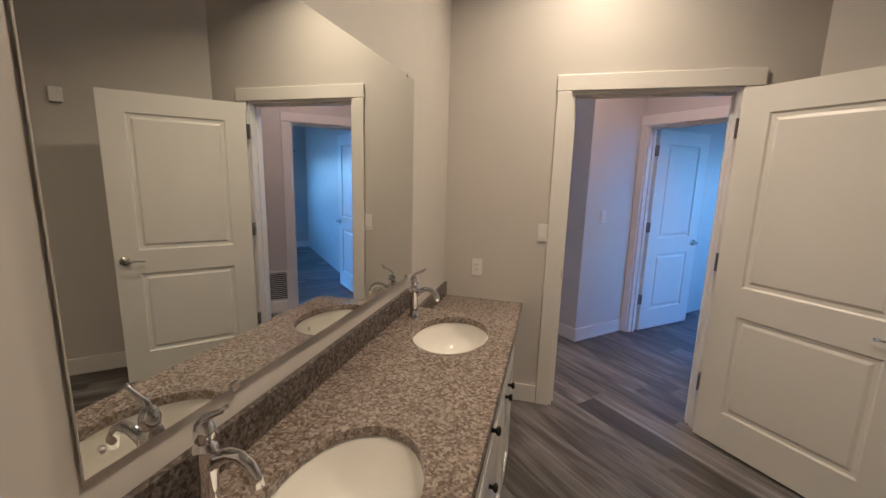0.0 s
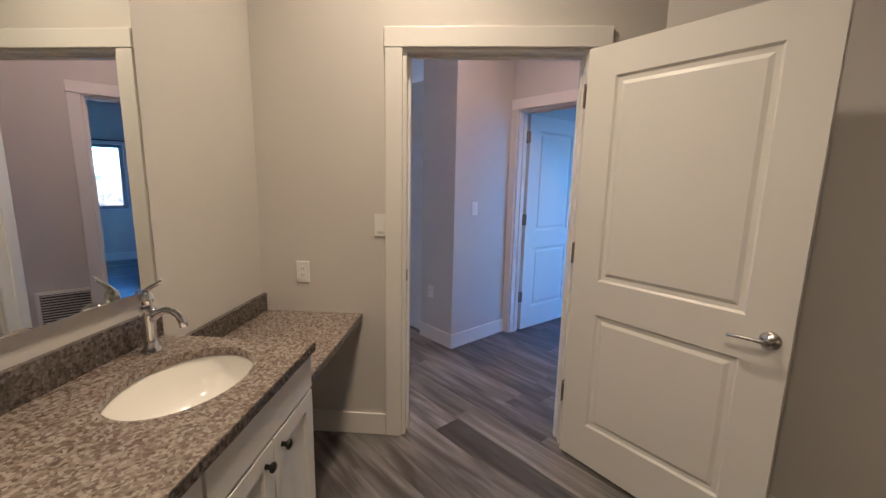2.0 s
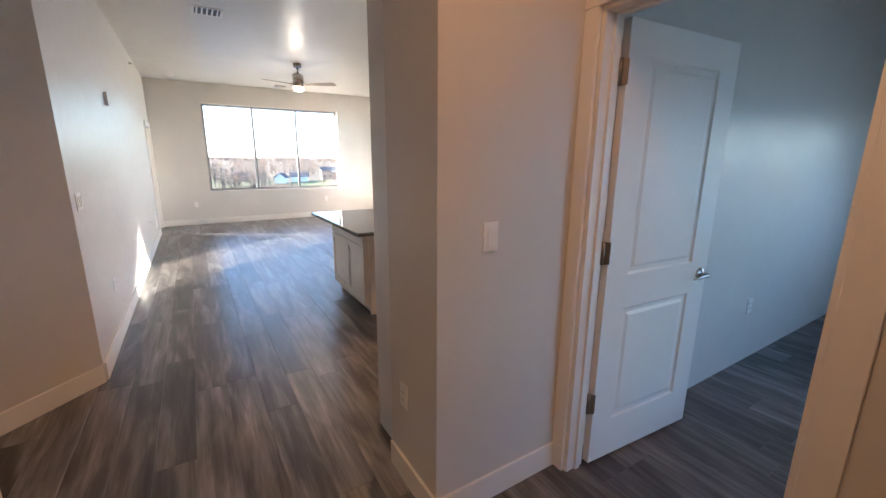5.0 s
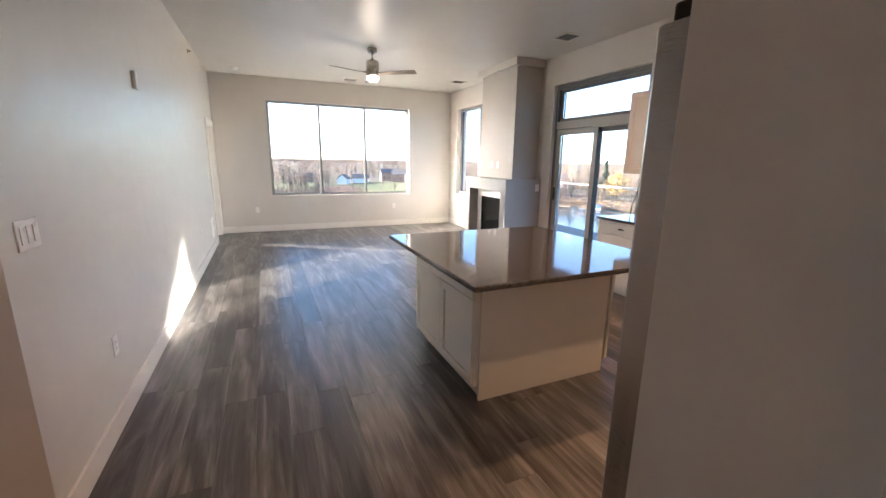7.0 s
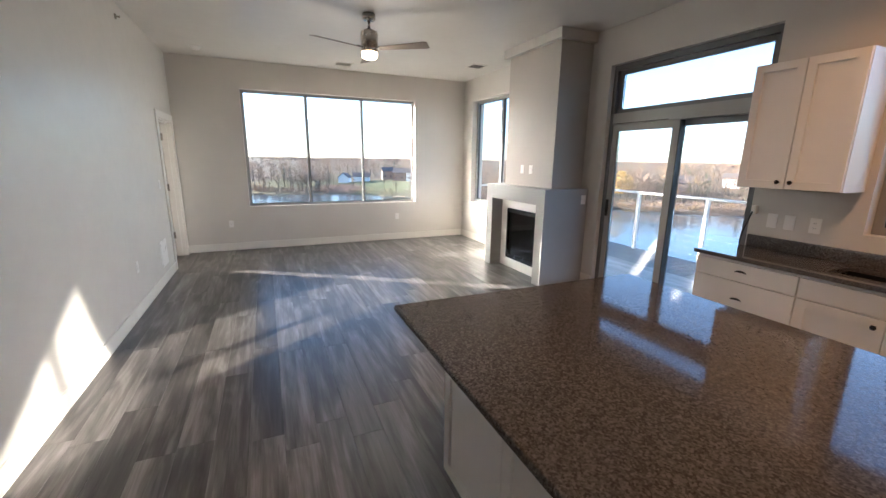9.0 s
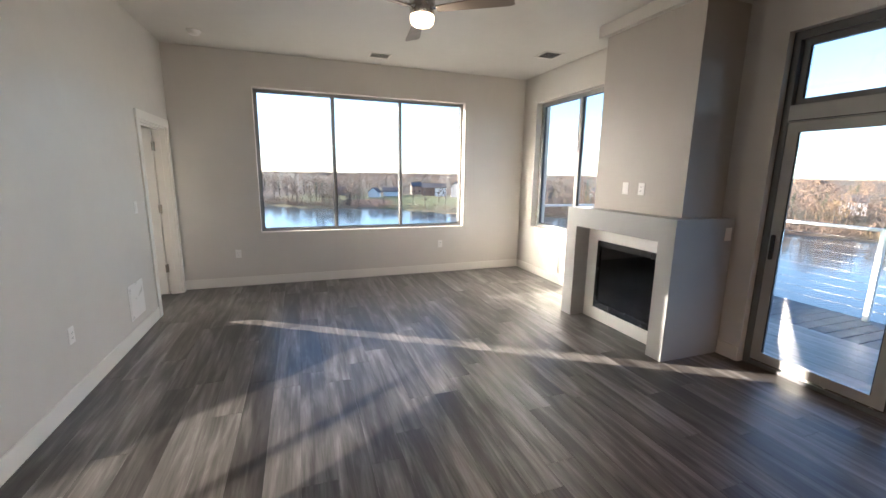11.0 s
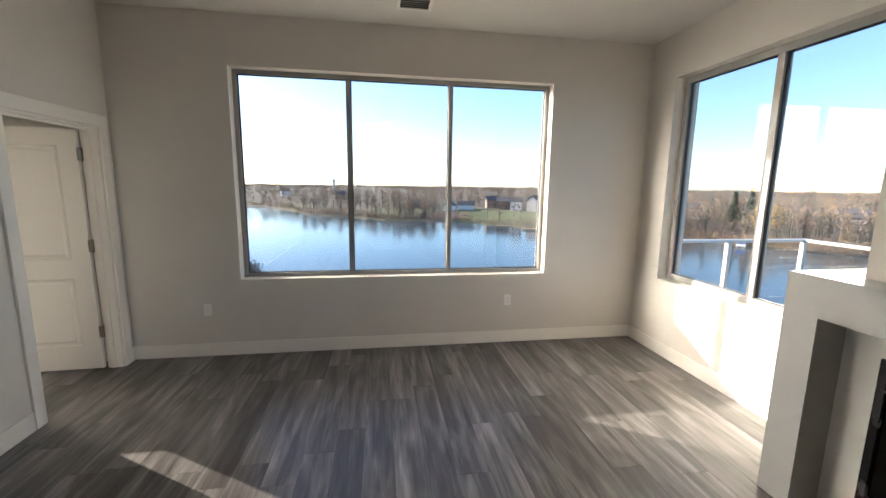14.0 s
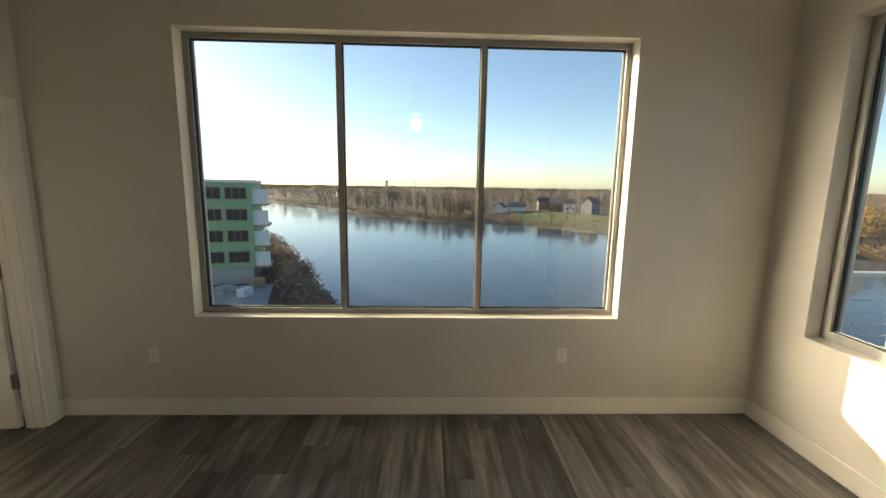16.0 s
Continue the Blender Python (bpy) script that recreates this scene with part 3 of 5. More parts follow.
CX0, CX1, CY0 = -10.45, -7.965, -7.505
ZC = 0.862
SINKS = ((-8.255, -7.238, 0.215, -8.10), (-9.19, -7.238, 0.232, -9.32))
top = thing("bathroom_counter", "polished speckled beige granite vanity counter with two oval sink cut-outs", "countertop", B,
            slab_with_holes(CX0, CX1, CY0, YM - 0.001, ZC - 0.03, ZC, [(sx, sy, rx, 0.165) for sx, sy, rx, fx in SINKS]), BATH_STONE)
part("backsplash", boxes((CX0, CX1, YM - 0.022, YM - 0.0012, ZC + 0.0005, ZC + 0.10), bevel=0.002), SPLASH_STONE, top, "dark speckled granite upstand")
part("front_edge", boxes((CX0, CX1, CY0 - 0.003, CY0 - 0.0004, ZC - 0.031, ZC - 0.002)), SPLASH_STONE, top, "darker granite edge")
desk = thing("makeup_counter", "lower granite makeup counter between vanity and door wall", "countertop", B,
             boxes((CX1 + 0.001, XS - 0.001, -7.475, YM - 0.001, 0.685, 0.715), bevel=0.003), BATH_STONE)
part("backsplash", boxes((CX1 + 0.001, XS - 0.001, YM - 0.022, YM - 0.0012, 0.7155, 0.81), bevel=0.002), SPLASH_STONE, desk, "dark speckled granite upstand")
part("front_edge", boxes((CX1 + 0.001, XS - 0.001, -7.478, -7.4754, 0.684, 0.713)), SPLASH_STONE, desk, "darker granite edge")

for sx, sy, rx, fx in SINKS:
    bm = bmesh.new()
    lathe(bm, [(1.02, 0), (1.0, -0.004), (0.95, -0.05), (0.82, -0.11), (0.55, -0.145), (0.2, -0.155), (0.09, -0.156)], 40, (0, 0, 0), rx + 0.003, 0.168)
    basin = thing("sink_basin", "white porcelain oval undermount basin in the granite top", "sink", at(sx, sy, ZC - 0.031), bm, PORCELAIN, "vanity sinks")
    bm = bmesh.new()
    lathe(bm, [(0, -0.150), (0.018, -0.150), (0.024, -0.153), (0.024, -0.157)], 20)
    part("drain", bm, CHROME, basin, "chrome drain")
    bm = bmesh.new()
    lathe(bm, [(0, 0), (0.011, 0), (0.013, 0.002), (0.007, 0.003), (0.007, 0.001), (0, 0.001)], 16)
    part("overflow_ring", bm, CHROME, basin, "", pose(0, -0.148, -0.045, -68, 0, 0))
    f = thing("bathroom_faucet", "chrome single-post basin faucet with arched spout and top lever", "faucet", at(fx, YM - 0.085, ZC + 0.0005), group="vanity faucets")
    bm = bmesh.new()
    lathe(bm, [(0, 0), (0.029, 0), (0.0295, 0.005), (0.0235, 0.011), (0.0195, 0.02), (0.018, 0.05), (0.019, 0.085), (0.0225, 0.12), (0.0235, 0.142), (0.021, 0.152),
               (0.0165, 0.156), (0.0165, 0.162), (0.020, 0.165), (0.0205, 0.180), (0.0165, 0.196), (0.009, 0.205), (0, 0.207)], 28)
    part("body", bm, CHROME, f)
    bm = bmesh.new()
    tube(bm, [(0, -0.010, 0.112), (0, -0.032, 0.130), (0, -0.058, 0.143), (0, -0.082, 0.142), (0, -0.102, 0.129), (0, -0.114, 0.108), (0, -0.118, 0.088)], 0.012, 14,
         radii=[0.016, 0.0145, 0.013, 0.0122, 0.012, 0.0122, 0.013])
    part("spout", bm, CHROME, f)
    bm = bmesh.new()
    tube(bm, [(0, 0.004, 0.196), (0.0, -0.008, 0.210), (0.0, -0.026, 0.221), (0.0, -0.046, 0.231), (0.0, -0.058, 0.243)], 0.006, 12,
         radii=[0.010, 0.0085, 0.0065, 0.0055, 0.0045])
    part("lever", bm, CHROME, f)


def shaker(x0, x1, z0, z1, y, fw=0.055, t=0.019):
    """A shaker front standing t proud of y, facing -y: one board with a sunk field."""
    bm = bmesh.new()
    loops = []
    for i, yy in ((0, y), (0, y - t + 0.0015), (0.0015, y - t), (fw, y - t), (fw + 0.002, y - t + 0.012)):
        loops.append([bm.verts.new(c) for c in ((x0 + i, yy, z0 + i), (x1 - i, yy, z0 + i), (x1 - i, yy, z1 - i), (x0 + i, yy, z1 - i))])
    for p, q in zip(loops, loops[1:]):
        for k in range(4):
            bm.faces.new((p[k], p[(k + 1) % 4], q[(k + 1) % 4], q[k]))
    bm.faces.new(loops[-1])
    bm.faces.new(loops[0][::-1])
    return bm


def knob(parent, x, y, z, label="black round knob"):
    bm = bmesh.new()
    lathe(bm, [(0, 0), (0.008, 0), (0.006, 0.012), (0.014, 0.018), (0.0155, 0.024), (0.010, 0.029), (0, 0.030)], 16)
    bmesh.ops.transform(bm, matrix=Matrix.Rotation(radians(90), 4, "X"), verts=bm.verts[:])
    part("knob", bm, KNOB, parent, label, pose(x, y, z))


def cup_pull(parent, x, y, z):
    bm = bmesh.new()
    lathe(bm, [(0, 0.0), (0.012, 0.002), (0.020, 0.010), (0.0225, 0.02)], 16, (0, 0, 0), 1.9, 1.0)
    bmesh.ops.delete(bm, geom=[v for v in bm.verts if v.co.y < -0.004], context="VERTS")
    bmesh.ops.transform(bm, matrix=Matrix.Rotation(radians(90), 4, "X"), verts=bm.verts[:])
    part("cup_pull", bm, KNOB, parent, "black cup pull", pose(x, y + 0.0005, z))


def base_cabinet(name, label, m, width, depth, height, fronts, toe=0.10, category="cabinet", group="", end_panel=False):
    """Carcass with its face at y = 0, body behind at +y. fronts: (kind, x0, x1, z0, z1, knob x or None)."""
    ob = thing(name, label, category, m, group=group)
    part("body", boxes((0, 0.018, 0.0, depth, toe, height), (width - 0.018, width, 0.0, depth, toe, height), (0.018, width - 0.018, 0.0, depth, toe, toe + 0.018),
                       (0.018, width - 0.018, depth - 0.012, depth, toe + 0.018, height), (0.018, width - 0.018, 0.0, 0.018, toe + 0.018, height)), CABINET, ob)
    part("toe_kick", boxes((0.002, width - 0.002, 0.06, depth, 0.002, toe - 0.0005)), CABINET, ob)
    for kind, x0, x1, z0, z1, kx in fronts:
        if kind == "door":
            d = part("door", shaker(x0, x1, z0, z1, -0.0008), CABINET, ob)
            if kx is not None:
                knob(d, kx, -0.0198, z1 - 0.05)
        elif kind == "updoor":
            d = part("door", shaker(x0, x1, z0, z1, -0.0008), CABINET, ob)
            knob(d, kx, -0.0198, z0 + 0.05)
        else:
            d = part("drawer_front", boxes((x0, x1, -0.0198, -0.0008, z0, z1), bevel=0.002), CABINET, ob)
            if kind == "cup":
                cup_pull(d, (x0 + x1) / 2, -0.0198, (z0 + z1) / 2)
            elif kx is not None:
                knob(d, kx, -0.0198, (z0 + z1) / 2)
    return ob


g = 0.005
for k, (xa, xb, kind) in enumerate(((-8.56, -7.975, "sink"), (-8.90, -8.562, "drawers"), (-9.50, -8.902, "sink"), (-10.44, -9.502, "sink"))):
    w = xb - xa
    if kind == "sink":
        fr = [("false", g, w - g, 0.70, 0.815, None), ("door", g, w / 2 - g / 2, 0.12, 0.69, w / 2 - 0.05), ("door", w / 2 + g / 2, w - g, 0.12, 0.69, w / 2 + 0.05)]
    else:
        fr = [("drawer", g, w - g, 0.70, 0.815, w / 2), ("drawer", g, w - g, 0.42, 0.69, w / 2), ("drawer", g, w - g, 0.12, 0.41, w / 2)]
    base_cabinet("vanity_cabinet", "white painted shaker vanity cabinet with black knobs under granite", at(xa, -7.475), w, 0.545, 0.8315, fr, group="vanity cabinets")

mir = thing("mirror", "large frameless wall mirror over the vanity", "mirror", at(-7.98, YM - 0.028, 0, -0.5), boxes((-1.50, 0, 0, 0.006, 1.045, 1.988)), MIRROR)
for cx, cz in ((-0.09, 1.98), (-1.2, 1.98), (-0.09, 1.035), (-1.2, 1.035)):
    part("clip", boxes((cx, cx + 0.02, -0.005, -0.0005, cz, cz + 0.02)), CHROME, mir)

# on the door wall and the side wall
wall_plate(at(XS, -7.583, 1.20, 90), "switch", "white rocker light switch beside the bathroom door")
wall_plate(at(XS, -7.155, 0.936, 90), "outlet", "white power outlet above the makeup counter")
chime = thing("door_chime", "small white box high on the bathroom wall", "chime box", pose(1.205, -12.34, 2.02, 0, 0, 90),
              boxes((-0.034, 0.034, 0.0005, 0.026, -0.048, 0.048), bevel=0.004), PLATE)


def recessed_light(x, y, watts, warm=(1.0, 0.70, 0.45)):
    z = Z_CEIL
    bm = bmesh.new()
    lathe(bm, [(0.065, -0.001), (0.092, -0.001), (0.092, -0.006), (0.085, -0.009), (0.065, -0.004)], 32)
    ob = thing("recessed_light", "round white recessed ceiling light, lit warm", "ceiling light", pose(x, y, z), bm, TRIM, "recessed lights")
    bm = bmesh.new()
    lathe(bm, [(0, -0.003), (0.064, -0.003)], 32)
    part("diffuser", bm, LAMP, ob, "glowing diffuser")
    downlight(x, y, z - 0.012, watts, warm)


for s, d, watts in ((-7.78, 7.80, 1.4), (-9.35, 7.95, 1.4)):
    recessed_light(*diag(s, d), watts, (1.0, 0.58, 0.22))
recessed_light(1.15, -10.65, 0.85, (1.0, 0.50, 0.24))

# hall
wall_plate(pose(1.595, -9.843, 1.207, 0, 0, 180), "switch", "white rocker light switch on the hall return wall")
wall_plate(pose(1.36, -9.56, 0.45, 0, 0, 90), "outlet", "white power outlet low on the hall return wall")
grille("return_air_grille", pose(2.05, -10.98, 0.30, 90, 0, -90), 0.36, 0.36, 14, "white slatted return air grille low on the hall wall")
rod = thing("curtain_rod", "thin black curtain rod above the bedroom window", "curtain rod")
bm = bmesh.new()
tube(bm, [(6.12, -13.4, 1.97), (6.12, -10.06, 1.97)], 0.010, 10)
part("rod", bm, KNOB, rod)
for y in (-10.2, -11.8, -13.3):
    part("bracket", boxes((6.11, 6.199, y - 0.01, y + 0.01, 1.93, 1.96)), KNOB, rod)
wall_plate(pose(4.05, -9.843, 0.45, 0, 0, 180), "outlet", "white power outlet low on the bedroom wall")


# ---- kitchen ----
ZK = 0.872
XF = 4.475  # cabinet faces
island_top = thing("island_top", "polished dark grey speckled granite island top", "countertop", None,
                   boxes((1.785, 3.345, -7.825, -6.255, ZK - 0.032, ZK), bevel=0.008), DARK_STONE)
w = 1.0
isl = base_cabinet("kitchen_island", "white shaker island cabinet under a dark granite top", pose(1.960, -6.53, 0, 0, 0, -90), w, 1.08, ZK - 0.0325,
                   [("drawer", g, w / 2 - g / 2, 0.685, 0.82, None), ("drawer", w / 2 + g / 2, w - g, 0.685, 0.82, None),
                    ("door", g, w / 2 - g / 2, 0.115, 0.678, None), ("door", w / 2 + g / 2, w - g, 0.115, 0.678, None)], 0.10, "kitchen island")
part("end_panel", boxes((w + 0.0005, w + 0.016, 0.03, 1.06, 0.002, ZK - 0.033)), CABINET, isl, "flat white end panel")
part("corner_panel", boxes((w - 0.018, w + 0.018, 1.0805, 1.105, 0.10, ZK - 0.033)), CABINET, isl)

ZK = 0.886  # wall counter
sx0, sx1, sy0, sy1 = 4.60, 4.90, -7.40, -6.74
kx0, kx1, ky0, ky1 = 4.455, 4.999, -9.74, -5.93
ktop = thing("kitchen_counter", "polished dark grey granite counter with sink cut-out along the window wall", "countertop", None,
             boxes((kx0, sx0, ky0, ky1, ZK - 0.03, ZK), (sx1, kx1, ky0, ky1, ZK - 0.03, ZK),
                   (sx0, sx1, sy1, ky1, ZK - 0.03, ZK), (sx0, sx1, ky0, sy0, ZK - 0.03, ZK)), DARK_STONE)
part("backsplash", boxes((4.978, 4.9985, ky0, -6.02, ZK + 0.0005, ZK + 0.10), bevel=0.002), DARK_STONE, ktop, "low granite upstand")
sink = thing("kitchen_sink", "dark undermount kitchen sink in the granite counter", "sink", None,
             boxes((sx0 - 0.012, sx0 - 0.001, sy0 - 0.01, sy1 + 0.01, 0.66, ZK - 0.0305), (sx1 + 0.001, sx1 + 0.012, sy0 - 0.01, sy1 + 0.01, 0.66, ZK - 0.0305),
                   (sx0 - 0.001, sx1 + 0.001, sy1 + 0.001, sy1 + 0.01, 0.66, ZK - 0.0305), (sx0 - 0.001, sx1 + 0.001, sy0 - 0.01, sy0 - 0.001, 0.66, ZK - 0.0305),
                   (sx0 - 0.001, sx1 + 0.001, sy0 - 0.001, sy1 + 0.001, 0.66, 0.672)), FIREBLACK)
bm = bmesh.new()
lathe(bm, [(0, 0.0), (0.04, 0.0), (0.042, 0.002), (0.042, -0.004)], 20)
part("drain", bm, CHROME, sink, "steel drain", pose(4.75, -7.07, 0.6745))

kf = thing("kitchen_faucet", "chrome gooseneck pull-down kitchen faucet behind the sink", "faucet", pose(4.945, -7.375, ZK + 0.0005, 0, 0, -30))
bm = bmesh.new()
lathe(bm, [(0, 0), (0.028, 0), (0.028, 0.008), (0.022, 0.014), (0.019, 0.09), (0.014, 0.11)], 20)
part("base", bm, CHROME, kf)
bm = bmesh.new()
arc = [(0, 0, 0.10), (0, 0, 0.30)] + [(-0.10 + 0.10 * math.cos(a), 0, 0.30 + 0.10 * math.sin(a)) for a in (math.pi * k / 10 for k in range(1, 10))] + \
      [(-0.198, 0, 0.29), (-0.205, 0, 0.25)]
tube(bm, arc, 0.0125, 14)
part("spout", bm, CHROME, kf)
bm = bmesh.new()
tube(bm, [(-0.205, 0, 0.262), (-0.208, 0, 0.24), (-0.213, 0, 0.20)], 0.016, 14, radii=[0.014, 0.0165, 0.0165])
part("spray_head", bm, CHROME, kf)
bm = bmesh.new()
tube(bm, [(0.0, -0.015, 0.07), (0.0, -0.05, 0.085), (0.0, -0.10, 0.105)], 0.007, 10, radii=[0.011, 0.008, 0.006])
part("lever", bm, CHROME, kf)
units = ((5.95, 6.655, "drawers"), (6.657, 7.548, "sink"), (8.155, 8.95, "sink"))
for a, b, kind in units:
    w = b - a
    h = ZK - 0.031
    if kind == "drawers":
        fr = [("cup", g, w - g, 0.70, 0.83, None), ("cup", g, w - g, 0.41, 0.69, None), ("cup", g, w - g, 0.115, 0.40, None)]
        lab = "white kitchen drawer cabinet with black cup pulls"
    else:
        fr = [("false", g, w / 2 - g / 2, 0.70, 0.83, None), ("false", w / 2 + g / 2, w - g, 0.70, 0.83, None),
              ("door", g, w / 2 - g / 2, 0.115, 0.69, w / 2 - 0.045), ("door", w / 2 + g / 2, w - g, 0.115, 0.69, w / 2 + 0.045)]
        lab = "white two-door shaker kitchen base cabinet with black knobs"
    base_cabinet("base_cabinet", lab, pose(XF + 0.02, -a, 0, 0, 0, -90), w, 0.50, h, fr, group="kitchen base cabinets")

dw = thing("dishwasher", "stainless steel dishwasher under the granite counter", "dishwasher", pose(XF + 0.02, -7.552, 0, 0, 0, -90))
part("tub", boxes((0.004, 0.596, 0.002, 0.50, 0.10, ZK - 0.032)), GASKET, dw)
part("door_panel", boxes((0.004, 0.596, -0.030, 0.001, 0.115, ZK - 0.045), bevel=0.005), STAINLESS, dw, "brushed stainless front")
part("control_strip", boxes((0.02, 0.20, -0.0315, -0.0303, ZK - 0.085, ZK - 0.062)), GASKET, dw)
bm = bmesh.new()
tube(bm, [(0.24, -0.028, 0.755), (0.27, -0.058, 0.75), (0.40, -0.064, 0.75), (0.53, -0.058, 0.75), (0.56, -0.028, 0.755)], 0.011, 12)
part("handle", bm, STAINLESS, dw)
part("toe_panel", boxes((0.004, 0.596, 0.04, 0.055, 0.002, 0.098)), GASKET, dw)
bm = bmesh.new()
lathe(bm, [(0, 0), (0.016, 0), (0.016, 0.001), (0, 0.0012)], 16)
part("badge", bm, NICKEL, dw, "", pose(0.42, -0.0302, 0.27, 90, 0, 0))

for a, b in ((6.03, 6.68), (7.605, 8.40)):
    w = b - a
    ob = thing("wall_cabinet", "white two-door shaker wall cabinet with black knobs", "cabinet", pose(4.71, -a, 0, 0, 0, -90), group="kitchen wall cabinets")
    part("body", boxes((0, w, 0, 0.289, 1.39, 2.282)), CABINET, ob)
    for x0, x1, kx in ((g, w / 2 - g / 2, w / 2 - 0.04), (w / 2 + g / 2, w - g, w / 2 + 0.04)):
        d = part("door", shaker(x0, x1, 1.393, 2.279, -0.0008), CABINET, ob)
        knob(d, kx, -0.0198, 1.44)

wall_plate(pose(5.0, -6.17, 1.12, 0, 0, 90), "switch", "white rocker switch above the kitchen counter")
wall_plate(pose(5.0, -6.29, 1.12, 0, 0, 90), "switch", "white rocker switch above the kitchen counter")
wall_plate(pose(5.0, -6.455, 1.12, 0, 0, 90), "outlet", "white power outlet above the kitchen counter")
cord = thing("wire_loop", "thin dark wire loop hanging at the end of the counter wall", "wire")
bm = bmesh.new()
tube(bm, [(4.985, -6.035, 1.19), (4.965, -6.03, 1.17), (4.95, -6.02, 1.10), (4.93, -6.0, 1.0), (4.935, -5.99, 0.92), (4.95, -5.985, ZK + 0.006)], 0.006, 8)
part("wire", bm, KNOB, cord)
part("plug", boxes((4.968, 4.9985, -6.055, -6.02, 1.16, 1.23), bevel=0.004), PLATE, cord)

# refrigerator niche
structure("trim", boxes((1.4495, 1.478, -9.741, -9.419, 0.003, 2.30), (1.42, 1.478, -9.4185, -9.105, 0.003, 2.30)), CABINET, "tall white refrigerator end panel", "trim")
fr = thing("refrigerator", "stainless steel refrigerator in a white panelled niche", "refrigerator", pose(1.488, -9.075, 0))
part("body", boxes((0, 0.90, -0.655, -0.012, 0.02, 1.735)), GASKET, fr, "dark grey case")
part("door", boxes((0.0, 0.448, 0.0, 0.085, 0.66, 1.74), bevel=0.008), STAINLESS, fr)
part("door", boxes((0.452, 0.90, 0.0, 0.085, 0.66, 1.74), bevel=0.008), STAINLESS, fr)
part("freezer_drawer", boxes((0.0, 0.90, 0.0, 0.085, 0.06, 0.65), bevel=0.008), STAINLESS, fr)
for x in (0.02, 0.80):
    part("hinge_cap", boxes((x, x + 0.08, -0.05, 0.07, 1.742, 1.775), bevel=0.006), KNOB, fr)
for x in (0.405, 0.495):
    bm = bmesh.new()
    tube(bm, [(x, 0.084, 0.80), (x, 0.13, 0.83), (x, 0.13, 1.55), (x, 0.084, 1.58)], 0.011, 10)
    part("handle", bm, STAINLESS, fr)
bm = bmesh.new()
tube(bm, [(0.08, 0.084, 0.58), (0.11, 0.13, 0.58), (0.79, 0.13, 0.58), (0.82, 0.084, 0.58)], 0.011, 10)
part("handle", bm, STAINLESS, fr)
part("foot", boxes((0.05, 0.85, -0.55, -0.05, 0.001, 0.02)), GASKET, fr)
w = 0.91
ob = thing("wall_cabinet", "white shaker cabinet above the refrigerator", "cabinet", pose(2.392, -9.145, 0, 0, 0, 180), group="kitchen wall cabinets")
part("body", boxes((0, w, 0, 0.594, 1.82, 2.298)), CABINET, ob)
part("door", shaker(g, w / 2 - g / 2, 1.823, 2.295, -0.0008), CABINET, ob)
part("door", shaker(w / 2 + g / 2, w - g, 1.823, 2.295, -0.0008), CABINET, ob)
recessed_light(2.48, -7.245, 1.3, (1.0, 0.55, 0.26))
recessed_light(4.15, -7.25, 1.7, (1.0, 0.50, 0.22))
recessed_light(3.25, -8.85, 1.6, (1.0, 0.55, 0.26))


# ---- living room ----
fp = thing("fireplace", "grey plastered fireplace with white surround and black gas firebox", "fireplace")
X0, Y0, Y1, ZT = 4.33, -4.095, -2.70, 1.225
for nm, bb in (("mantel_leg", (X0, 4.999, Y0, -3.935, 0.002, ZT - 0.2)), ("mantel_leg", (X0, 4.999, -2.865, Y1, 0.002, ZT - 0.2)), ("mantel_beam", (X0, 4.999, Y0, Y1, ZT - 0.2, ZT))):
    part(nm, boxes(bb), HEARTH, fp, "pale grey painted box mantel")
for bb in ((4.51, 4.53, -3.9345, -3.815, 0.002, 1.024), (4.51, 4.53, -3.02, -2.8655, 0.002, 1.024),
           (4.51, 4.53, -3.815, -3.02, 0.885, 1.024), (4.51, 4.53, -3.815, -3.02, 0.002, 0.14)):
    part("surround_panel", boxes(bb), SURROUND, fp, "smooth white inner surround")
box_y0, box_y1, bz0, bz1 = -3.814, -3.021, 0.141, 0.884
fbx = part("firebox", boxes((4.532, 4.86, box_y0, box_y0 + 0.02, bz0, bz1), (4.532, 4.86, box_y1 - 0.02, box_y1, bz0, bz1),
                            (4.532, 4.86, box_y0 + 0.02, box_y1 - 0.02, bz0, bz0 + 0.02), (4.532, 4.86, box_y0 + 0.02, box_y1 - 0.02, bz1 - 0.02, bz1),
                            (4.86, 4.88, box_y0, box_y1, bz0, bz1)), FIREBLACK, fp, "black steel firebox")
part("bezel", boxes((4.50, 4.5315, box_y0, box_y0 + 0.035, bz0, bz1), (4.50, 4.5315, box_y1 - 0.035, box_y1, bz0, bz1),
                    (4.50, 4.5315, box_y0 + 0.035, box_y1 - 0.035, bz0, bz0 + 0.07), (4.50, 4.5315, box_y0 + 0.035, box_y1 - 0.035, bz1 - 0.06, bz1),
                    bevel=0.003), FIREBLACK, fbx, "black bezel")
for z in (bz0 + 0.012, bz0 + 0.03, bz0 + 0.048, bz1 - 0.035, bz1 - 0.02):
    part("louvre", boxes((4.496, 4.4995, box_y0 + 0.03, box_y1 - 0.03, z, z + 0.010)), FIREBLACK, fbx)
p = part("fire_glass", boxes((4.515, 4.519, box_y0 + 0.036, box_y1 - 0.036, bz0 + 0.071, bz1 - 0.061)), FIREGLASS, fbx, "dark tempered glass")
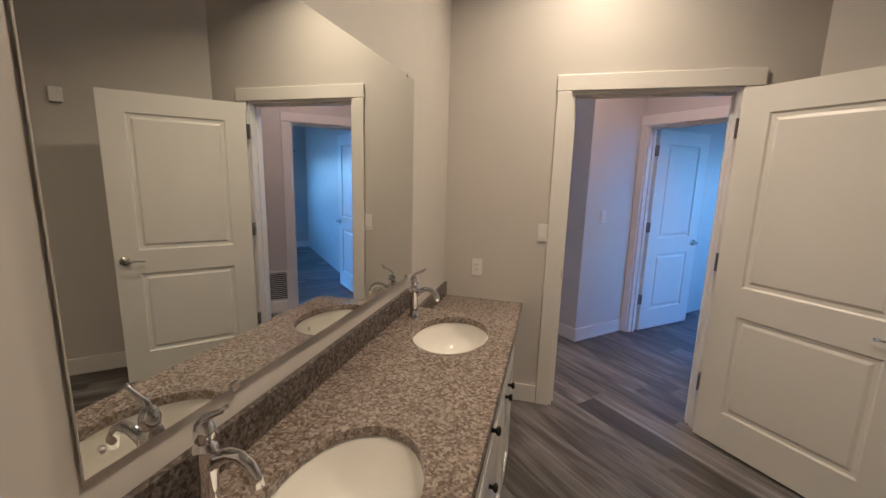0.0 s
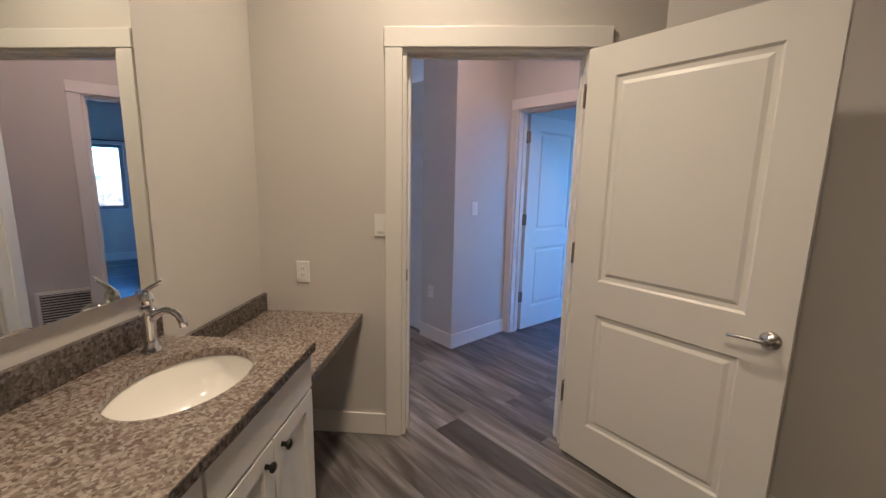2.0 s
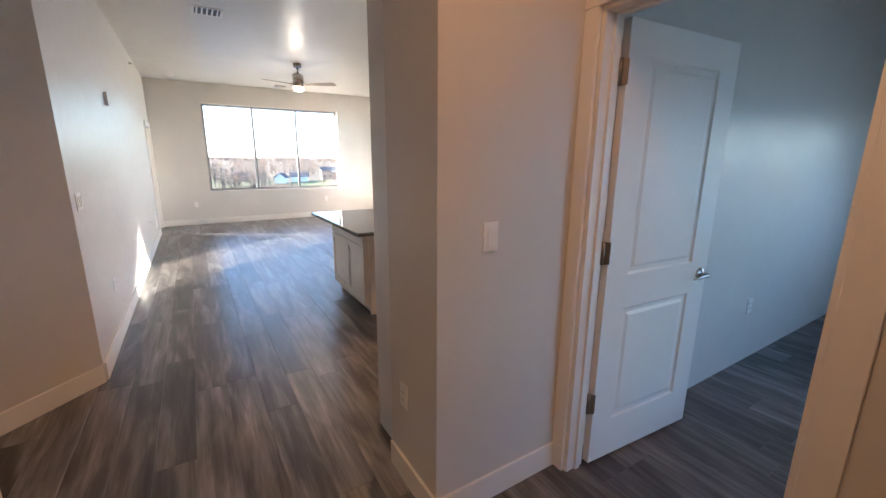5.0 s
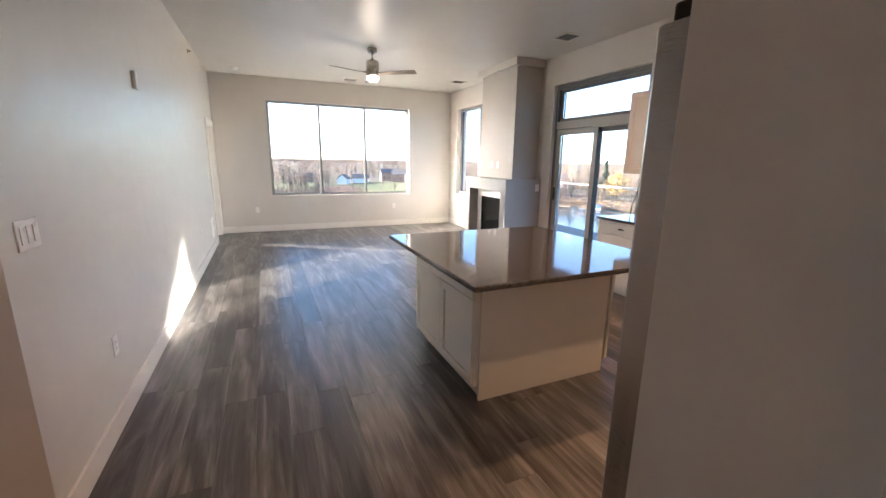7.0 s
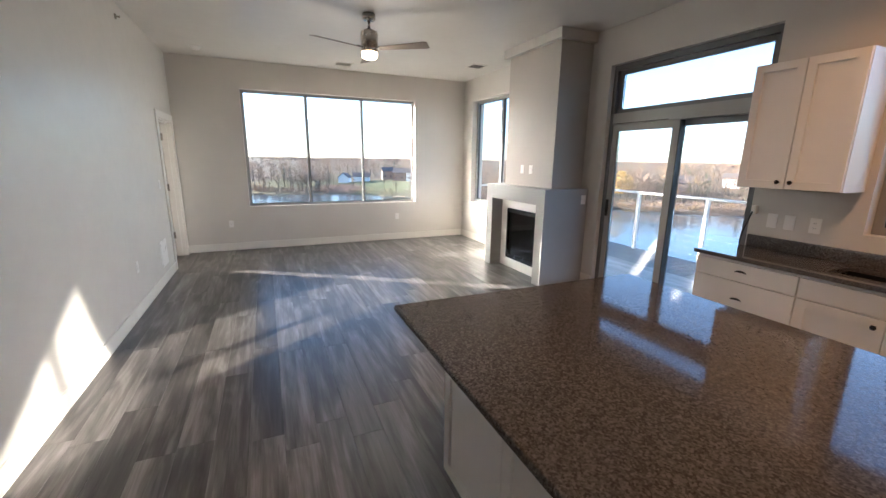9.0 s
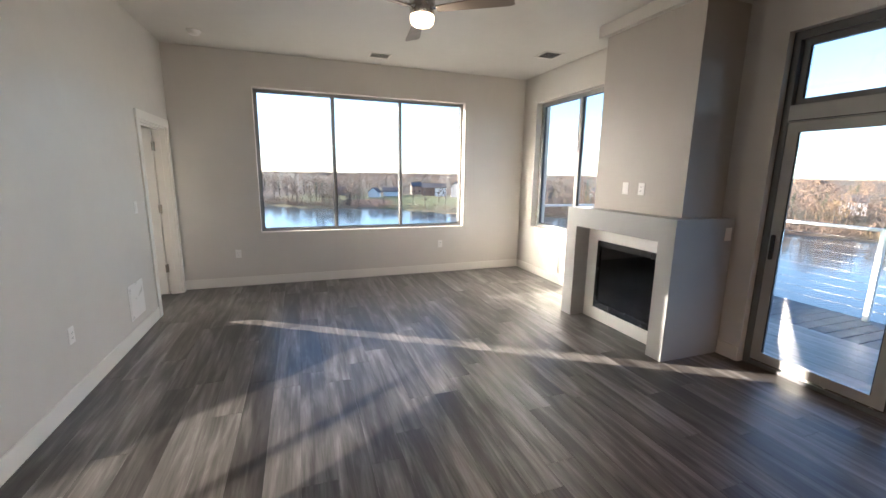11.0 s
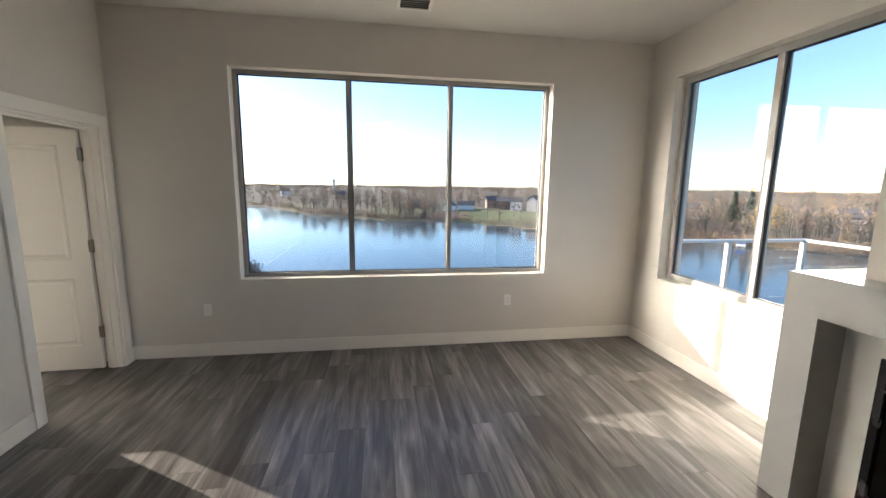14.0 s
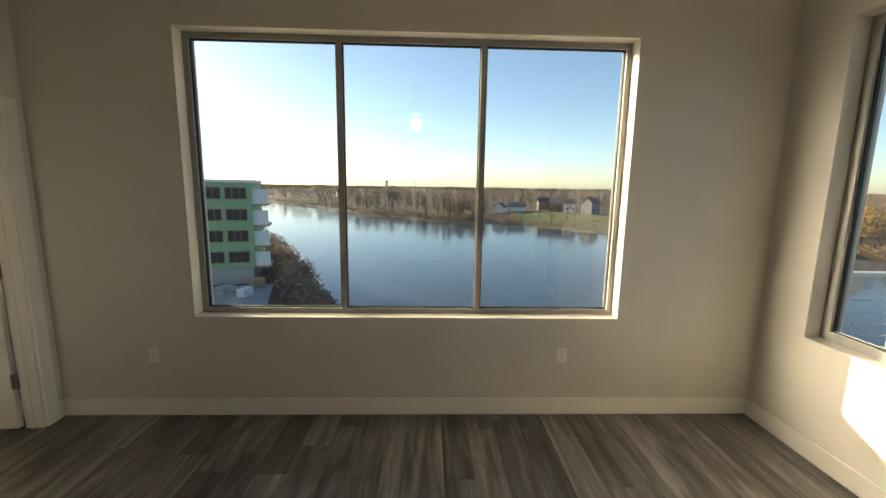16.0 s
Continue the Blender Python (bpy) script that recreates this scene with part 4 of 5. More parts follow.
for k in range(4):
    bm = bmesh.new()
    y = -3.65 + 0.15 * k
    tube(bm, [(4.60 + 0.03 * (k % 2), y - 0.12, bz0 + 0.07 + 0.02 * k), (4.68, y, bz0 + 0.09 + 0.02 * k), (4.74, y + 0.13, bz0 + 0.08)], 0.03, 8)
    part("ceramic_log", bm, BLADE, fbx)
# the breast's dimmer light is painted in with the darker colour
chim = thing("chimney_breast", "drywall chimney breast, darkened for shade, with a crown band at the ceiling", "chimney breast", None,
             boxes((4.52, 4.999, -3.972, -2.895, ZT + 0.0005, Z_CEIL - 0.001)), BREAST, kind="structure")
part("crown_band", boxes((4.455, 4.998, -4.04, -2.83, 2.945, Z_CEIL - 0.0012), bevel=0.004), WALL, chim)
wall_plate(pose(4.52, -3.319, 1.45, 0, 0, 90), "blank", "white cable plate above the mantel")
wall_plate(pose(4.52, -3.517, 1.45, 0, 0, 90), "outlet", "white power outlet above the mantel")
wall_plate(pose(4.93, Y0, 1.09, 0, 0, 180), "switch", "white rocker fireplace switch on the mantel side")

# ceiling fan
FX, FY = 2.385, -3.45
fan = thing("ceiling_fan", "brushed nickel three-blade ceiling fan with a lit white globe", "ceiling fan", pose(FX, FY, Z_CEIL))
bm = bmesh.new()
lathe(bm, [(0, -0.0006), (0.068, -0.0006), (0.068, -0.055), (0.055, -0.066), (0.016, -0.068)], 32)
part("canopy", bm, NICKEL, fan)
bm = bmesh.new()
tube(bm, [(0, 0, -0.06), (0, 0, -0.165)], 0.0135, 14)
part("downrod", bm, NICKEL, fan)
bm = bmesh.new()
lathe(bm, [(0.014, -0.155), (0.06, -0.16), (0.086, -0.175), (0.092, -0.20), (0.092, -0.325), (0.088, -0.335), (0.088, -0.37), (0.09, -0.375), (0.0, -0.376)], 40)
part("motor_housing", bm, NICKEL, fan)
bm = bmesh.new()
lathe(bm, [(0.086, -0.377), (0.088, -0.40), (0.083, -0.425), (0.065, -0.442), (0.03, -0.449), (0, -0.45)], 36)
part("light_globe", bm, LAMP, fan, "glowing frosted globe")
lamp = new("fan_lamp", bpy.data.lights.new("fan_lamp", "POINT"))
lamp.data.energy, lamp.data.color, lamp.data.shadow_soft_size = 1.6, (1.0, 0.82, 0.62), 0.08
lamp.location = (FX, FY, Z_CEIL - 0.53)
for a in (81, 201, 321):
    bm = bmesh.new()
    n = 14
    rows = []
    for k in range(n + 1):
        r = 0.11 + (0.66 - 0.11) * k / n
        hw = 0.032 + 0.036 * k / n - (0.012 if k == n else 0)
        tilt = radians(-13)
        rows.append([bm.verts.new((r, s * hw * math.cos(tilt), -0.345 + s * hw * math.sin(tilt) + dz)) for s, dz in ((-1, 0), (1, 0), (1, 0.007), (-1, 0.007))])
    for p0, p1 in zip(rows, rows[1:]):
        for k in range(4):
            bm.faces.new((p0[k], p0[(k + 1) % 4], p1[(k + 1) % 4], p1[k]))
    bm.faces.new(rows[0])
    bm.faces.new(rows[-1][::-1])
    blade = part("blade", bm, BLADE, fan, "grey-brown wooden blade", pose(0, 0, 0, 0, 0, a))
    part("blade_arm", boxes((0.075, 0.16, -0.018, 0.018, -0.337, -0.331), bevel=0.001), NICKEL, blade)

# left wall
wall_plate(pose(0, -7.545, 1.207, 0, 0, -90), "triple", "white three-gang rocker switch plate")
wall_plate(pose(0, -6.90, 0.46, 0, 0, -90), "outlet", "white power outlet low on the long wall")
wall_plate(pose(0, -3.265, 0.47, 0, 0, -90), "outlet", "white power outlet low on the long wall")
wall_plate(pose(0, -1.87, 1.208, 0, 0, -90), "switch", "white rocker light switch beside the side door")
thing("wall_sensor", "narrow white plastic sensor high on the long wall", "sensor", pose(0, -5.73, 2.05, 0, 0, -90),
      boxes((-0.03, 0.03, 0.0005, 0.028, -0.062, 0.062), bevel=0.004), PLATE)
sp = bmesh.new()
lathe(sp, [(0, 0.0005), (0.03, 0.0005), (0.026, 0.008), (0.009, 0.012), (0.009, 0.035), (0.016, 0.038), (0, 0.040)], 18)
thing("sprinkler_head", "small metal sidewall sprinkler head near the ceiling", "sprinkler", pose(0, -2.7, 2.92, 0, 90, 0), sp, HINGE)
ap = thing("access_panel", "square white plastic access panel low on the wall", "access panel", pose(0, -2.125, 0.37, 0, 0, -90),
           boxes((-0.178, 0.178, 0.0005, 0.006, -0.163, 0.163), bevel=0.002), PLATE)
part("lid", boxes((-0.155, 0.155, 0.0062, 0.010, -0.14, 0.14), bevel=0.002), PLATE, ap)
wall_plate(pose(0.664, -0.5, 0.455, 0, 0, 180), "outlet", "white power outlet under the picture window")
wall_plate(pose(3.574, -0.5, 0.46, 0, 0, 180), "outlet", "white power outlet under the picture window")

# ceiling
for x, y, w, h, n, a in ((2.555, -0.965, 0.28, 0.23, 5, 0), (4.555, -1.80, 0.28, 0.28, 5, -90), (4.485, -5.115, 0.29, 0.28, 5, -90), (0.99, -5.51, 0.29, 0.30, 5, -90)):
    grille("ceiling_vent", pose(x, y, Z_CEIL, 180, 0, a), w, h, n, "white stamped metal ceiling air vent")
bm = bmesh.new()
lathe(bm, [(0, -0.0006), (0.072, -0.0006), (0.072, -0.010), (0.060, -0.014), (0.055, -0.034), (0.045, -0.042), (0, -0.044)], 32)
sd = thing("smoke_detector", "round white ceiling smoke detector", "smoke detector", pose(0.49, -1.11, Z_CEIL), bm, PLATE)


# ---- deck ----
DZ = -0.03
deck = structure("deck", boxes((5.252, 7.62, -9.6, -0.12, -0.30, DZ - 0.028)), FRAME, "grey framed balcony deck over the river", "deck")
me = mesh_of("deck_board", boxes((0.0, 2.365, 0.003, 0.137, DZ - 0.026, DZ), bevel=0.003), DECK)
for k in range(67):
    o = new("deck_board", me)
    o.parent = deck
    o.matrix_basis = pose(5.254, -9.58 + 0.141 * k, 0)
railing = thing("balcony_railing", "grey metal balcony railing with horizontal cables", "railing")
XR, YR = 7.53, -0.19
for y in [YR - 1.27 * k for k in range(8)]:
    part("post", boxes((XR - 0.025, XR + 0.025, y - 0.025, y + 0.025, DZ + 0.001, 1.0)), RAIL, railing)
for x in (5.40, 6.45):
    part("post", boxes((x - 0.025, x + 0.025, YR - 0.025, YR + 0.025, DZ + 0.001, 1.0)), RAIL, railing)
part("top_rail", boxes((XR - 0.04, XR + 0.04, -9.2, YR + 0.04, 1.001, 1.035), bevel=0.006), RAIL, railing)
part("top_rail", boxes((5.30, XR - 0.041, YR - 0.04, YR + 0.04, 1.001, 1.035), bevel=0.006), RAIL, railing)
for k in range(9):
    z = 0.10 + 0.10 * k
    bm = bmesh.new()
    tube(bm, [(XR, -9.15, z), (XR, YR, z)], 0.0035, 6)
    part("cable", bm, NICKEL, railing)
    bm = bmesh.new()
    tube(bm, [(5.32, YR, z), (XR, YR, z)], 0.0035, 6)
    part("cable", bm, NICKEL, railing)

# ---- river valley ----
ZW = -15.0


def seg_dist(px, py, line):
    best = 1e9
    for (ax, ay), (bx, by) in zip(line, line[1:]):
        dx, dy = bx - ax, by - ay
        t = max(0, min(1, ((px - ax) * dx + (py - ay) * dy) / (dx * dx + dy * dy)))
        best = min(best, math.hypot(px - ax - t * dx, py - ay - t * dy))
    return best


def interp(v, table):
    for (a, fa), (b, fb) in zip(table, table[1:]):
        if v <= b:
            return fa + (fb - fa) * max(0, (v - a) / (b - a))
    return table[-1][1]


# shores as distance from the house by bearing (degrees, left of straight ahead positive)
FAR = [(-180, 170), (-120, 165), (-80, 150), (-45, 150), (-20, 165), (0, 190), (10, 240), (19, 350), (24, 520), (27, 900), (30, 2500), (180, 2500)]
NEAR = [(-180, 30), (-30, 26), (0, 30), (8, 36), (15, 50), (19, 85), (23, 150), (25, 330), (27, 800), (30, 2500), (180, 2500)]


def land(x, y):
    r, b = math.hypot(x - 2.5, y + 3), math.degrees(math.atan2(-(x - 2.5), y + 3))
    wob = noise.noise((x * 0.02, y * 0.02, 0)) * 0.10
    f, n = interp(b, FAR) * (1 + wob), interp(b, NEAR) * (1 + wob)
    hills = 2.2 * noise.noise((x * 0.006, y * 0.006, 3)) + 1.2 * noise.noise((x * 0.03, y * 0.03, 7))
    if r > f:
        return ZW + min(2.2, (r - f) * 0.10) + max(0, min(1, (r - f - 15) / 70)) * (2.2 + hills) + min(5.0, (r - f) * 0.004)
    if r < n:
        return ZW + min(1.6, (n - r) * 0.22) + max(0, min(1, (n - r) / 30)) * hills * 0.2
    return ZW - 1.5


bm = bmesh.new()
radii = [0.0] + [8 * (1.085 ** k) for k in range(78)]
SEG = 220
prev = None
for r in radii:
    ring = []
    for k in range(SEG if r else 1):
        a = 2 * math.pi * k / SEG
        x, y = 2.5 + r * math.sin(a), -3 + r * math.cos(a)
        ring.append(bm.verts.new((x, y, land(x, y))))
    if prev:
        for k in range(SEG):
            vs = [prev[k % len(prev)], ring[k], ring[(k + 1) % SEG]] + ([prev[(k + 1) % SEG]] if len(prev) > 1 else [])
            bm.faces.new(vs).smooth = True
    prev = ring
structure("ground", bm, GROUND, "grassy and brushy river banks reaching the horizon", "ground")
bm = bmesh.new()
lathe(bm, [(0, 0), (4000, 0)], 64, (2.5, -3, ZW))
structure("water", bm, WATER, "calm broad river reflecting sky and far bank", "river")
# the storeys under the flat
structure("building_base", boxes((-4.4, 6.4, -15.0, -0.26, -14.6, -0.26)), HEARTH, "grey storeys of the apartment building below", "building")

rng = random.Random(5)


TWIG = leafy("bare_twigs", [(0.0, (0.12, 0.08, 0.06)), (0.4, (0.20, 0.135, 0.10)), (0.75, (0.26, 0.165, 0.11)), (1.0, (0.22, 0.17, 0.10))])
GOLD = leafy("autumn_leaves", [(0.0, (0.22, 0.13, 0.055)), (0.5, (0.28, 0.175, 0.075)), (1.0, (0.24, 0.185, 0.085))])
PINE = leafy("pine_needles", [(0.0, (0.025, 0.04, 0.025)), (1.0, (0.05, 0.075, 0.04))])
BARK = painted("bark", (0.10, 0.08, 0.065), 0.9, 8, 0.4, 0.2)


def crown_cloud(verts, faces, x, y, z, h, spread, count, size, conic=False):
    for _ in range(count):
        u = rng.random()
        hz = z + h * (0.22 + 0.78 * u)
        prof = (1 - u) if conic else math.sin(math.pi * min(1, 0.18 + 0.8 * u)) ** 0.7
        rr = spread * prof * math.sqrt(rng.random())
        a = rng.random() * 6.283
        c = Vector((x + rr * math.cos(a), y + rr * math.sin(a), hz + rng.uniform(-0.3, 0.3)))
        d1 = Vector((rng.uniform(-1, 1), rng.uniform(-1, 1), rng.uniform(-0.3, 1))).normalized() * size * rng.uniform(0.6, 1.5)
        d2 = d1.orthogonal().normalized() * size * rng.uniform(0.2, 0.5)
        i = len(verts)
        verts += [c - d1 - d2 * 0.6, c + d2, c + d1, c - d2]
        faces.append((i, i + 1, i + 2, i + 3))


def limbs(verts, faces, x, y, z, h, n=5):
    def bar(p, q, r0, r1):
        d = (q - p).normalized()
        s = d.orthogonal().normalized()
        t = d.cross(s)
        i = len(verts)
        for c, r in ((p, r0), (q, r1)):
            for k in range(4):
                a = k * math.pi / 2
                verts.append(c + (s * math.cos(a) + t * math.sin(a)) * r)
        for k in range(4):
            faces.append((i + k, i + (k + 1) % 4, i + 4 + (k + 1) % 4, i + 4 + k))

    base = Vector((x, y, z - 0.3))
    bar(base, base + Vector((0, 0, h * 0.75)), h * 0.025, h * 0.008)
    for k in range(n):
        p = base + Vector((0, 0, h * rng.uniform(0.25, 0.6)))
        a = rng.random() * 6.283
        q = p + Vector((math.cos(a), math.sin(a), rng.uniform(0.6, 1.3))) * h * rng.uniform(0.18, 0.32)
        bar(p, q, h * 0.011, h * 0.003)


def stuff_mesh(name, verts, faces, material, label, category):
    me = bpy.data.meshes.new(name)
    me.from_pydata(verts, [], faces)
    me.materials.append(material)
    return tagged(new(name, me), label, category, "", "stuff")


sets = {"brown": ([], []), "gold": ([], []), "pine": ([], []), "wood": ([], [])}
for _ in range(2500):
    b = rng.uniform(-110, 27)
    f = interp(b, FAR)
    r = f * 1.03 + 5 + 330 * rng.random() ** 1.5
    if -25 < b < -8 and r < f + 70 and rng.random() < 0.86:
        continue
    x, y = polar(b, r)
    z = land(x, y)
    h = rng.uniform(5.5, 10) * (1.0 if r < 320 else 1.15)
    kind = rng.random()
    key = "gold" if kind < (0.13 if b < -30 else 0.08) else "pine" if kind > 0.93 else "brown"
    crown_cloud(*sets[key], x, y, z, h, h * (0.20 if key == "pine" else 0.36), 100, h * 0.042, key == "pine")
    if r < 300:
        limbs(*sets["wood"], x, y, z, h, 4)
# brush along the far shore and on the near bank
for _ in range(1300):
    b = rng.uniform(-110, 24)
    x, y = polar(b, interp(b, FAR))
    f = interp(b, FAR) * (1 + noise.noise((x * 0.02, y * 0.02, 0)) * 0.10)
    x, y = polar(b, f + rng.uniform(1.5, 12))
    if -24 < b < -8 and rng.random() < 0.7:
        continue
    crown_cloud(*sets["brown" if rng.random() < 0.8 else "gold"], x, y, land(x, y) - 0.3, rng.uniform(1.5, 3.8), 2.0, 30, 0.30)
for _ in range(420):
    b = rng.uniform(13, 25.5)
    n = interp(b, NEAR)
    x, y = polar(b + rng.uniform(0, 2.5), n * rng.uniform(0.80, 0.98))
    crown_cloud(*sets["brown"], x, y, land(x, y) - 0.4, rng.uniform(1.8, 4.0), 2.0, 55, 0.28)
for r in range(240):
    b, rr = rng.uniform(-100, 60), rng.uniform(900, 2600)
    x, y = polar(b, rr)
    crown_cloud(*sets["brown"], x, y, land(x, y), rng.uniform(3.5, 6), 60, 60, 3.5)
stuff_mesh("far_woods", *sets["brown"], TWIG, "bare brown autumn trees and brush on the river banks", "trees")
stuff_mesh("autumn_trees", *sets["gold"], GOLD, "orange and golden autumn trees on the far bank", "trees")
stuff_mesh("pine_trees", *sets["pine"], PINE, "dark green pines among the bare trees", "trees")
stuff_mesh("tree_limbs", *sets["wood"], BARK, "dark trunks and limbs of the far trees", "trees")

SIDING = [painted("siding_%s" % n, c, 0.7, 4, 0.1, 0.05) for n, c in (("white", (0.72, 0.71, 0.70)), ("tan", (0.24, 0.195, 0.16)), ("grey", (0.19, 0.195, 0.21)), ("brick", (0.21, 0.125, 0.09)))]
BARE = painted("bare_wood", (0.36, 0.25, 0.15), 0.8, 3, 0.2, 0.15)
ROOF = painted("roof_shingle", (0.11, 0.10, 0.10), 0.9, 3, 0.2, 0.15)
PANEGLASS = painted("far_window_glass", (0.03, 0.035, 0.045), 0.1, 5, 0.0)


def house(b, r, w, d, h, siding, turn):
    w, d, h = w * 0.68, d * 0.68, h * 0.85
    x, y = polar(b, r)
    z = min(land(x + i * w / 2, y + j * d / 2) for i in (-1, 1) for j in (-1, 1)) + 0.4
    m = pose(x, y, z, 0, 0, b + turn)
    ob = thing("house", "far two-storey %s house with a dark gable roof" % siding.name.split("_")[1], "house", m, group="far bank houses")
    bm = bmesh.new()
    box(bm, -w / 2, w / 2, -d / 2, d / 2, -2.0, h)
    for s in (-1, 1):
        bm.faces.new([bm.verts.new(c) for c in ((s * w / 2, -d / 2, h), (s * w / 2, d / 2, h), (s * w / 2, 0, h + d * 0.40))])
    part("wall", bm, siding, ob)
    bm = bmesh.new()
    for s in (-1, 1):
        a = [(-w / 2 - 0.4, s * (d / 2 + 0.5), h - 0.25), (w / 2 + 0.4, s * (d / 2 + 0.5), h - 0.25), (w / 2 + 0.4, 0, h + d * 0.42), (-w / 2 - 0.4, 0, h + d * 0.42)]
        lo = [bm.verts.new(c) for c in a]
        up = [bm.verts.new((c[0], c[1], c[2] + 0.22)) for c in a]
        bm.faces.new(lo)
        bm.faces.new(up)
        for k in range(4):
            bm.faces.new((lo[k], lo[(k + 1) % 4], up[(k + 1) % 4], up[k]))
    part("roof", bm, ROOF, ob)
    n = max(2, int(w / 3))
    for fl in range(int(h // 2.7)):
        for k in range(n):
            cx = -w / 2 + w * (k + 0.5) / n
            wd = part("window", boxes((cx - 0.55, cx + 0.55, -d / 2 - 0.06, -d / 2 - 0.01, 0.9 + 2.7 * fl, 2.1 + 2.7 * fl)), siding, ob)
            part("pane", boxes((cx - 0.46, cx + 0.46, -d / 2 - 0.075, -d / 2 - 0.062, 1.0 + 2.7 * fl, 2.0 + 2.7 * fl)), PANEGLASS, wd)
    return ob


for b, r, w, d, h, k, turn in ((-4.9, 236, 11, 7, 2.9, 1, 8), (-9.9, 222, 8, 8, 3.0, 0, 70), (-12.2, 226, 13, 7, 2.9, 0, -6), (-15.8, 236, 9, 7, 5.2, 1, 12), (-17.6, 228, 10, 8, 5.0, 3, -10),
                               (-19.3, 226, 9, 7, 5.2, 0, 4), (-22.0, 222, 12, 9, 6.2, 2, 60), (5.5, 330, 12, 8, 5.0, 1, 10), (12.5, 420, 12, 8, 5.0, 0, 10), (-27, 235, 10, 8, 5.0, 0, -8), (-34, 228, 10, 8, 5.0, 2, 6),
                               (-41, 214, 10, 8, 5.2, 0, -4), (-47, 210, 10, 8, 5.0, 1, 9), (-55, 192, 12, 9, 6.0, 2, 5), (-60, 238, 10, 8, 5.0, 0, -5), (-66, 208, 10, 8, 5.2, 0, 6),
                               (-72, 218, 10, 8, 5.0, 0, -8), (-79, 212, 11, 8, 5.0, 1, 8), (-86, 196, 10, 8, 5.0, 0, 4)):
    house(b, r, w, d, h, SIDING[k], turn)


def bank_tree(name, label, b, r, h, spread, material, conic, clumps, size):
    x, y = polar(b, r)
    z = land(x, y)
    ob = thing(name, label, "tree", pose(x, y, z), group="trees on the far shore")
    for nm, made, mat in (("trunk", limbs, BARK), ("crown", crown_cloud, material)):
        vs, fs = [], []
        if made is limbs:
            limbs(vs, fs, 0, 0, 0, h, 9)
        else:
            crown_cloud(vs, fs, 0, 0, 0, h, spread, clumps, size, conic)
        me = bpy.data.meshes.new(nm)
        me.from_pydata(vs, [], fs)
        me.materials.append(mat)
        o = new(nm, me)
        o.parent = ob


PALE = leafy("pale_willow_leaves", [(0.0, (0.34, 0.21, 0.06)), (0.5, (0.46, 0.30, 0.10)), (1.0, (0.40, 0.31, 0.12))])
for b, r, h in ((-45.2, 178, 13.5), (-46.7, 181, 14.5)):
    bank_tree("pine_tree", "tall dark green pine on the far shore", b, r, h, h * 0.20, PINE, True, 420, 0.75)
bank_tree("willow_tree", "golden autumn willow at the water's edge", -48.4, 166, 10.5, 5.2, PALE, False, 700, 0.55)
for b, r, h in ((-42.5, 170, 10), (-51.5, 168, 9), (-53.5, 172, 11), (-66, 165, 11), (-79, 170, 12), (-83, 168, 10)):
    bank_tree("bare_tree", "bare grey-brown tree on the far shore", b, r, h, h * 0.42, TWIG, False, 150, 0.45)
bank_tree("round_tree", "russet round-crowned tree beside the far houses", -63.5, 190, 13, 6.2, TWIG, False, 620, 0.6)


def tower(name, label, category, b, r, top, tank):
    x, y = polar(b, r)
    z = land(x, y) - 1
    ob = thing(name, label, category, pose(x, y, z))
    hh = top - z
    for sx, sy in ((-1, -1), (1, -1), (1, 1), (-1, 1)):
        bm = bmesh.new()
        k = 3.0 if tank else 1.2
        tube(bm, [(sx * k, sy * k, 0), (sx * k * 0.5, sy * k * 0.5, hh * 0.8)], 0.45 if tank else 0.22, 6)
        part("leg", bm, RAIL, ob)
    bm = bmesh.new()
    if tank:
        lathe(bm, [(1.3, 0), (1.3, hh * 0.74), (2.6, hh * 0.78), (3.4, hh * 0.84), (3.4, hh * 0.92), (2.0, hh * 0.98), (0, hh)], 20)
        part("tank", bm, RAIL, ob, "pale steel tank")
    else:
        tube(bm, [(0, 0, hh * 0.5), (0, 0, hh)], 0.4, 6, True, [0.6, 0.15])
        part("mast", bm, RAIL, ob)


tower("water_tower", "pale water tower above the far woods", "water tower", 6.2, 760, 12, True)
tower("radio_mast", "thin lattice radio mast above the far woods", "mast", 2.3, 760, 19, False)
dx, dy = polar(-46.3, 147)
dock = thing("boat_lift", "white boat lift with a blue canopy at the far shore", "boat lift", pose(dx, dy, ZW, 0, 0, 42) @ Matrix.Diagonal((0.7, 0.7, 0.75, 1)))
BLUE = painted("canopy_blue", (0.10, 0.16, 0.42), 0.6, 3, 0.0)
for px in (-2.6, 2.6):
    for py in (-1.4, 1.4):
        part("post", boxes((px - 0.12, px + 0.12, py - 0.12, py + 0.12, -1.0, 2.3)), SIDING[0], dock)
part("deck", boxes((-3.0, 3.0, -1.7, 1.7, 0.35, 0.6)), SIDING[0], dock)
bm = bmesh.new()
tube(bm, [(-3.2, 0, 1.9), (3.2, 0, 1.9)], 1.9, 14)
bmesh.ops.transform(bm, matrix=Matrix.Translation((0, 0, 1.9)) @ Matrix.Diagonal((1, 1, 0.4, 1)) @ Matrix.Translation((0, 0, -1.6)), verts=bm.verts[:])
part("canopy", bm, BLUE, dock, "blue fabric canopy")
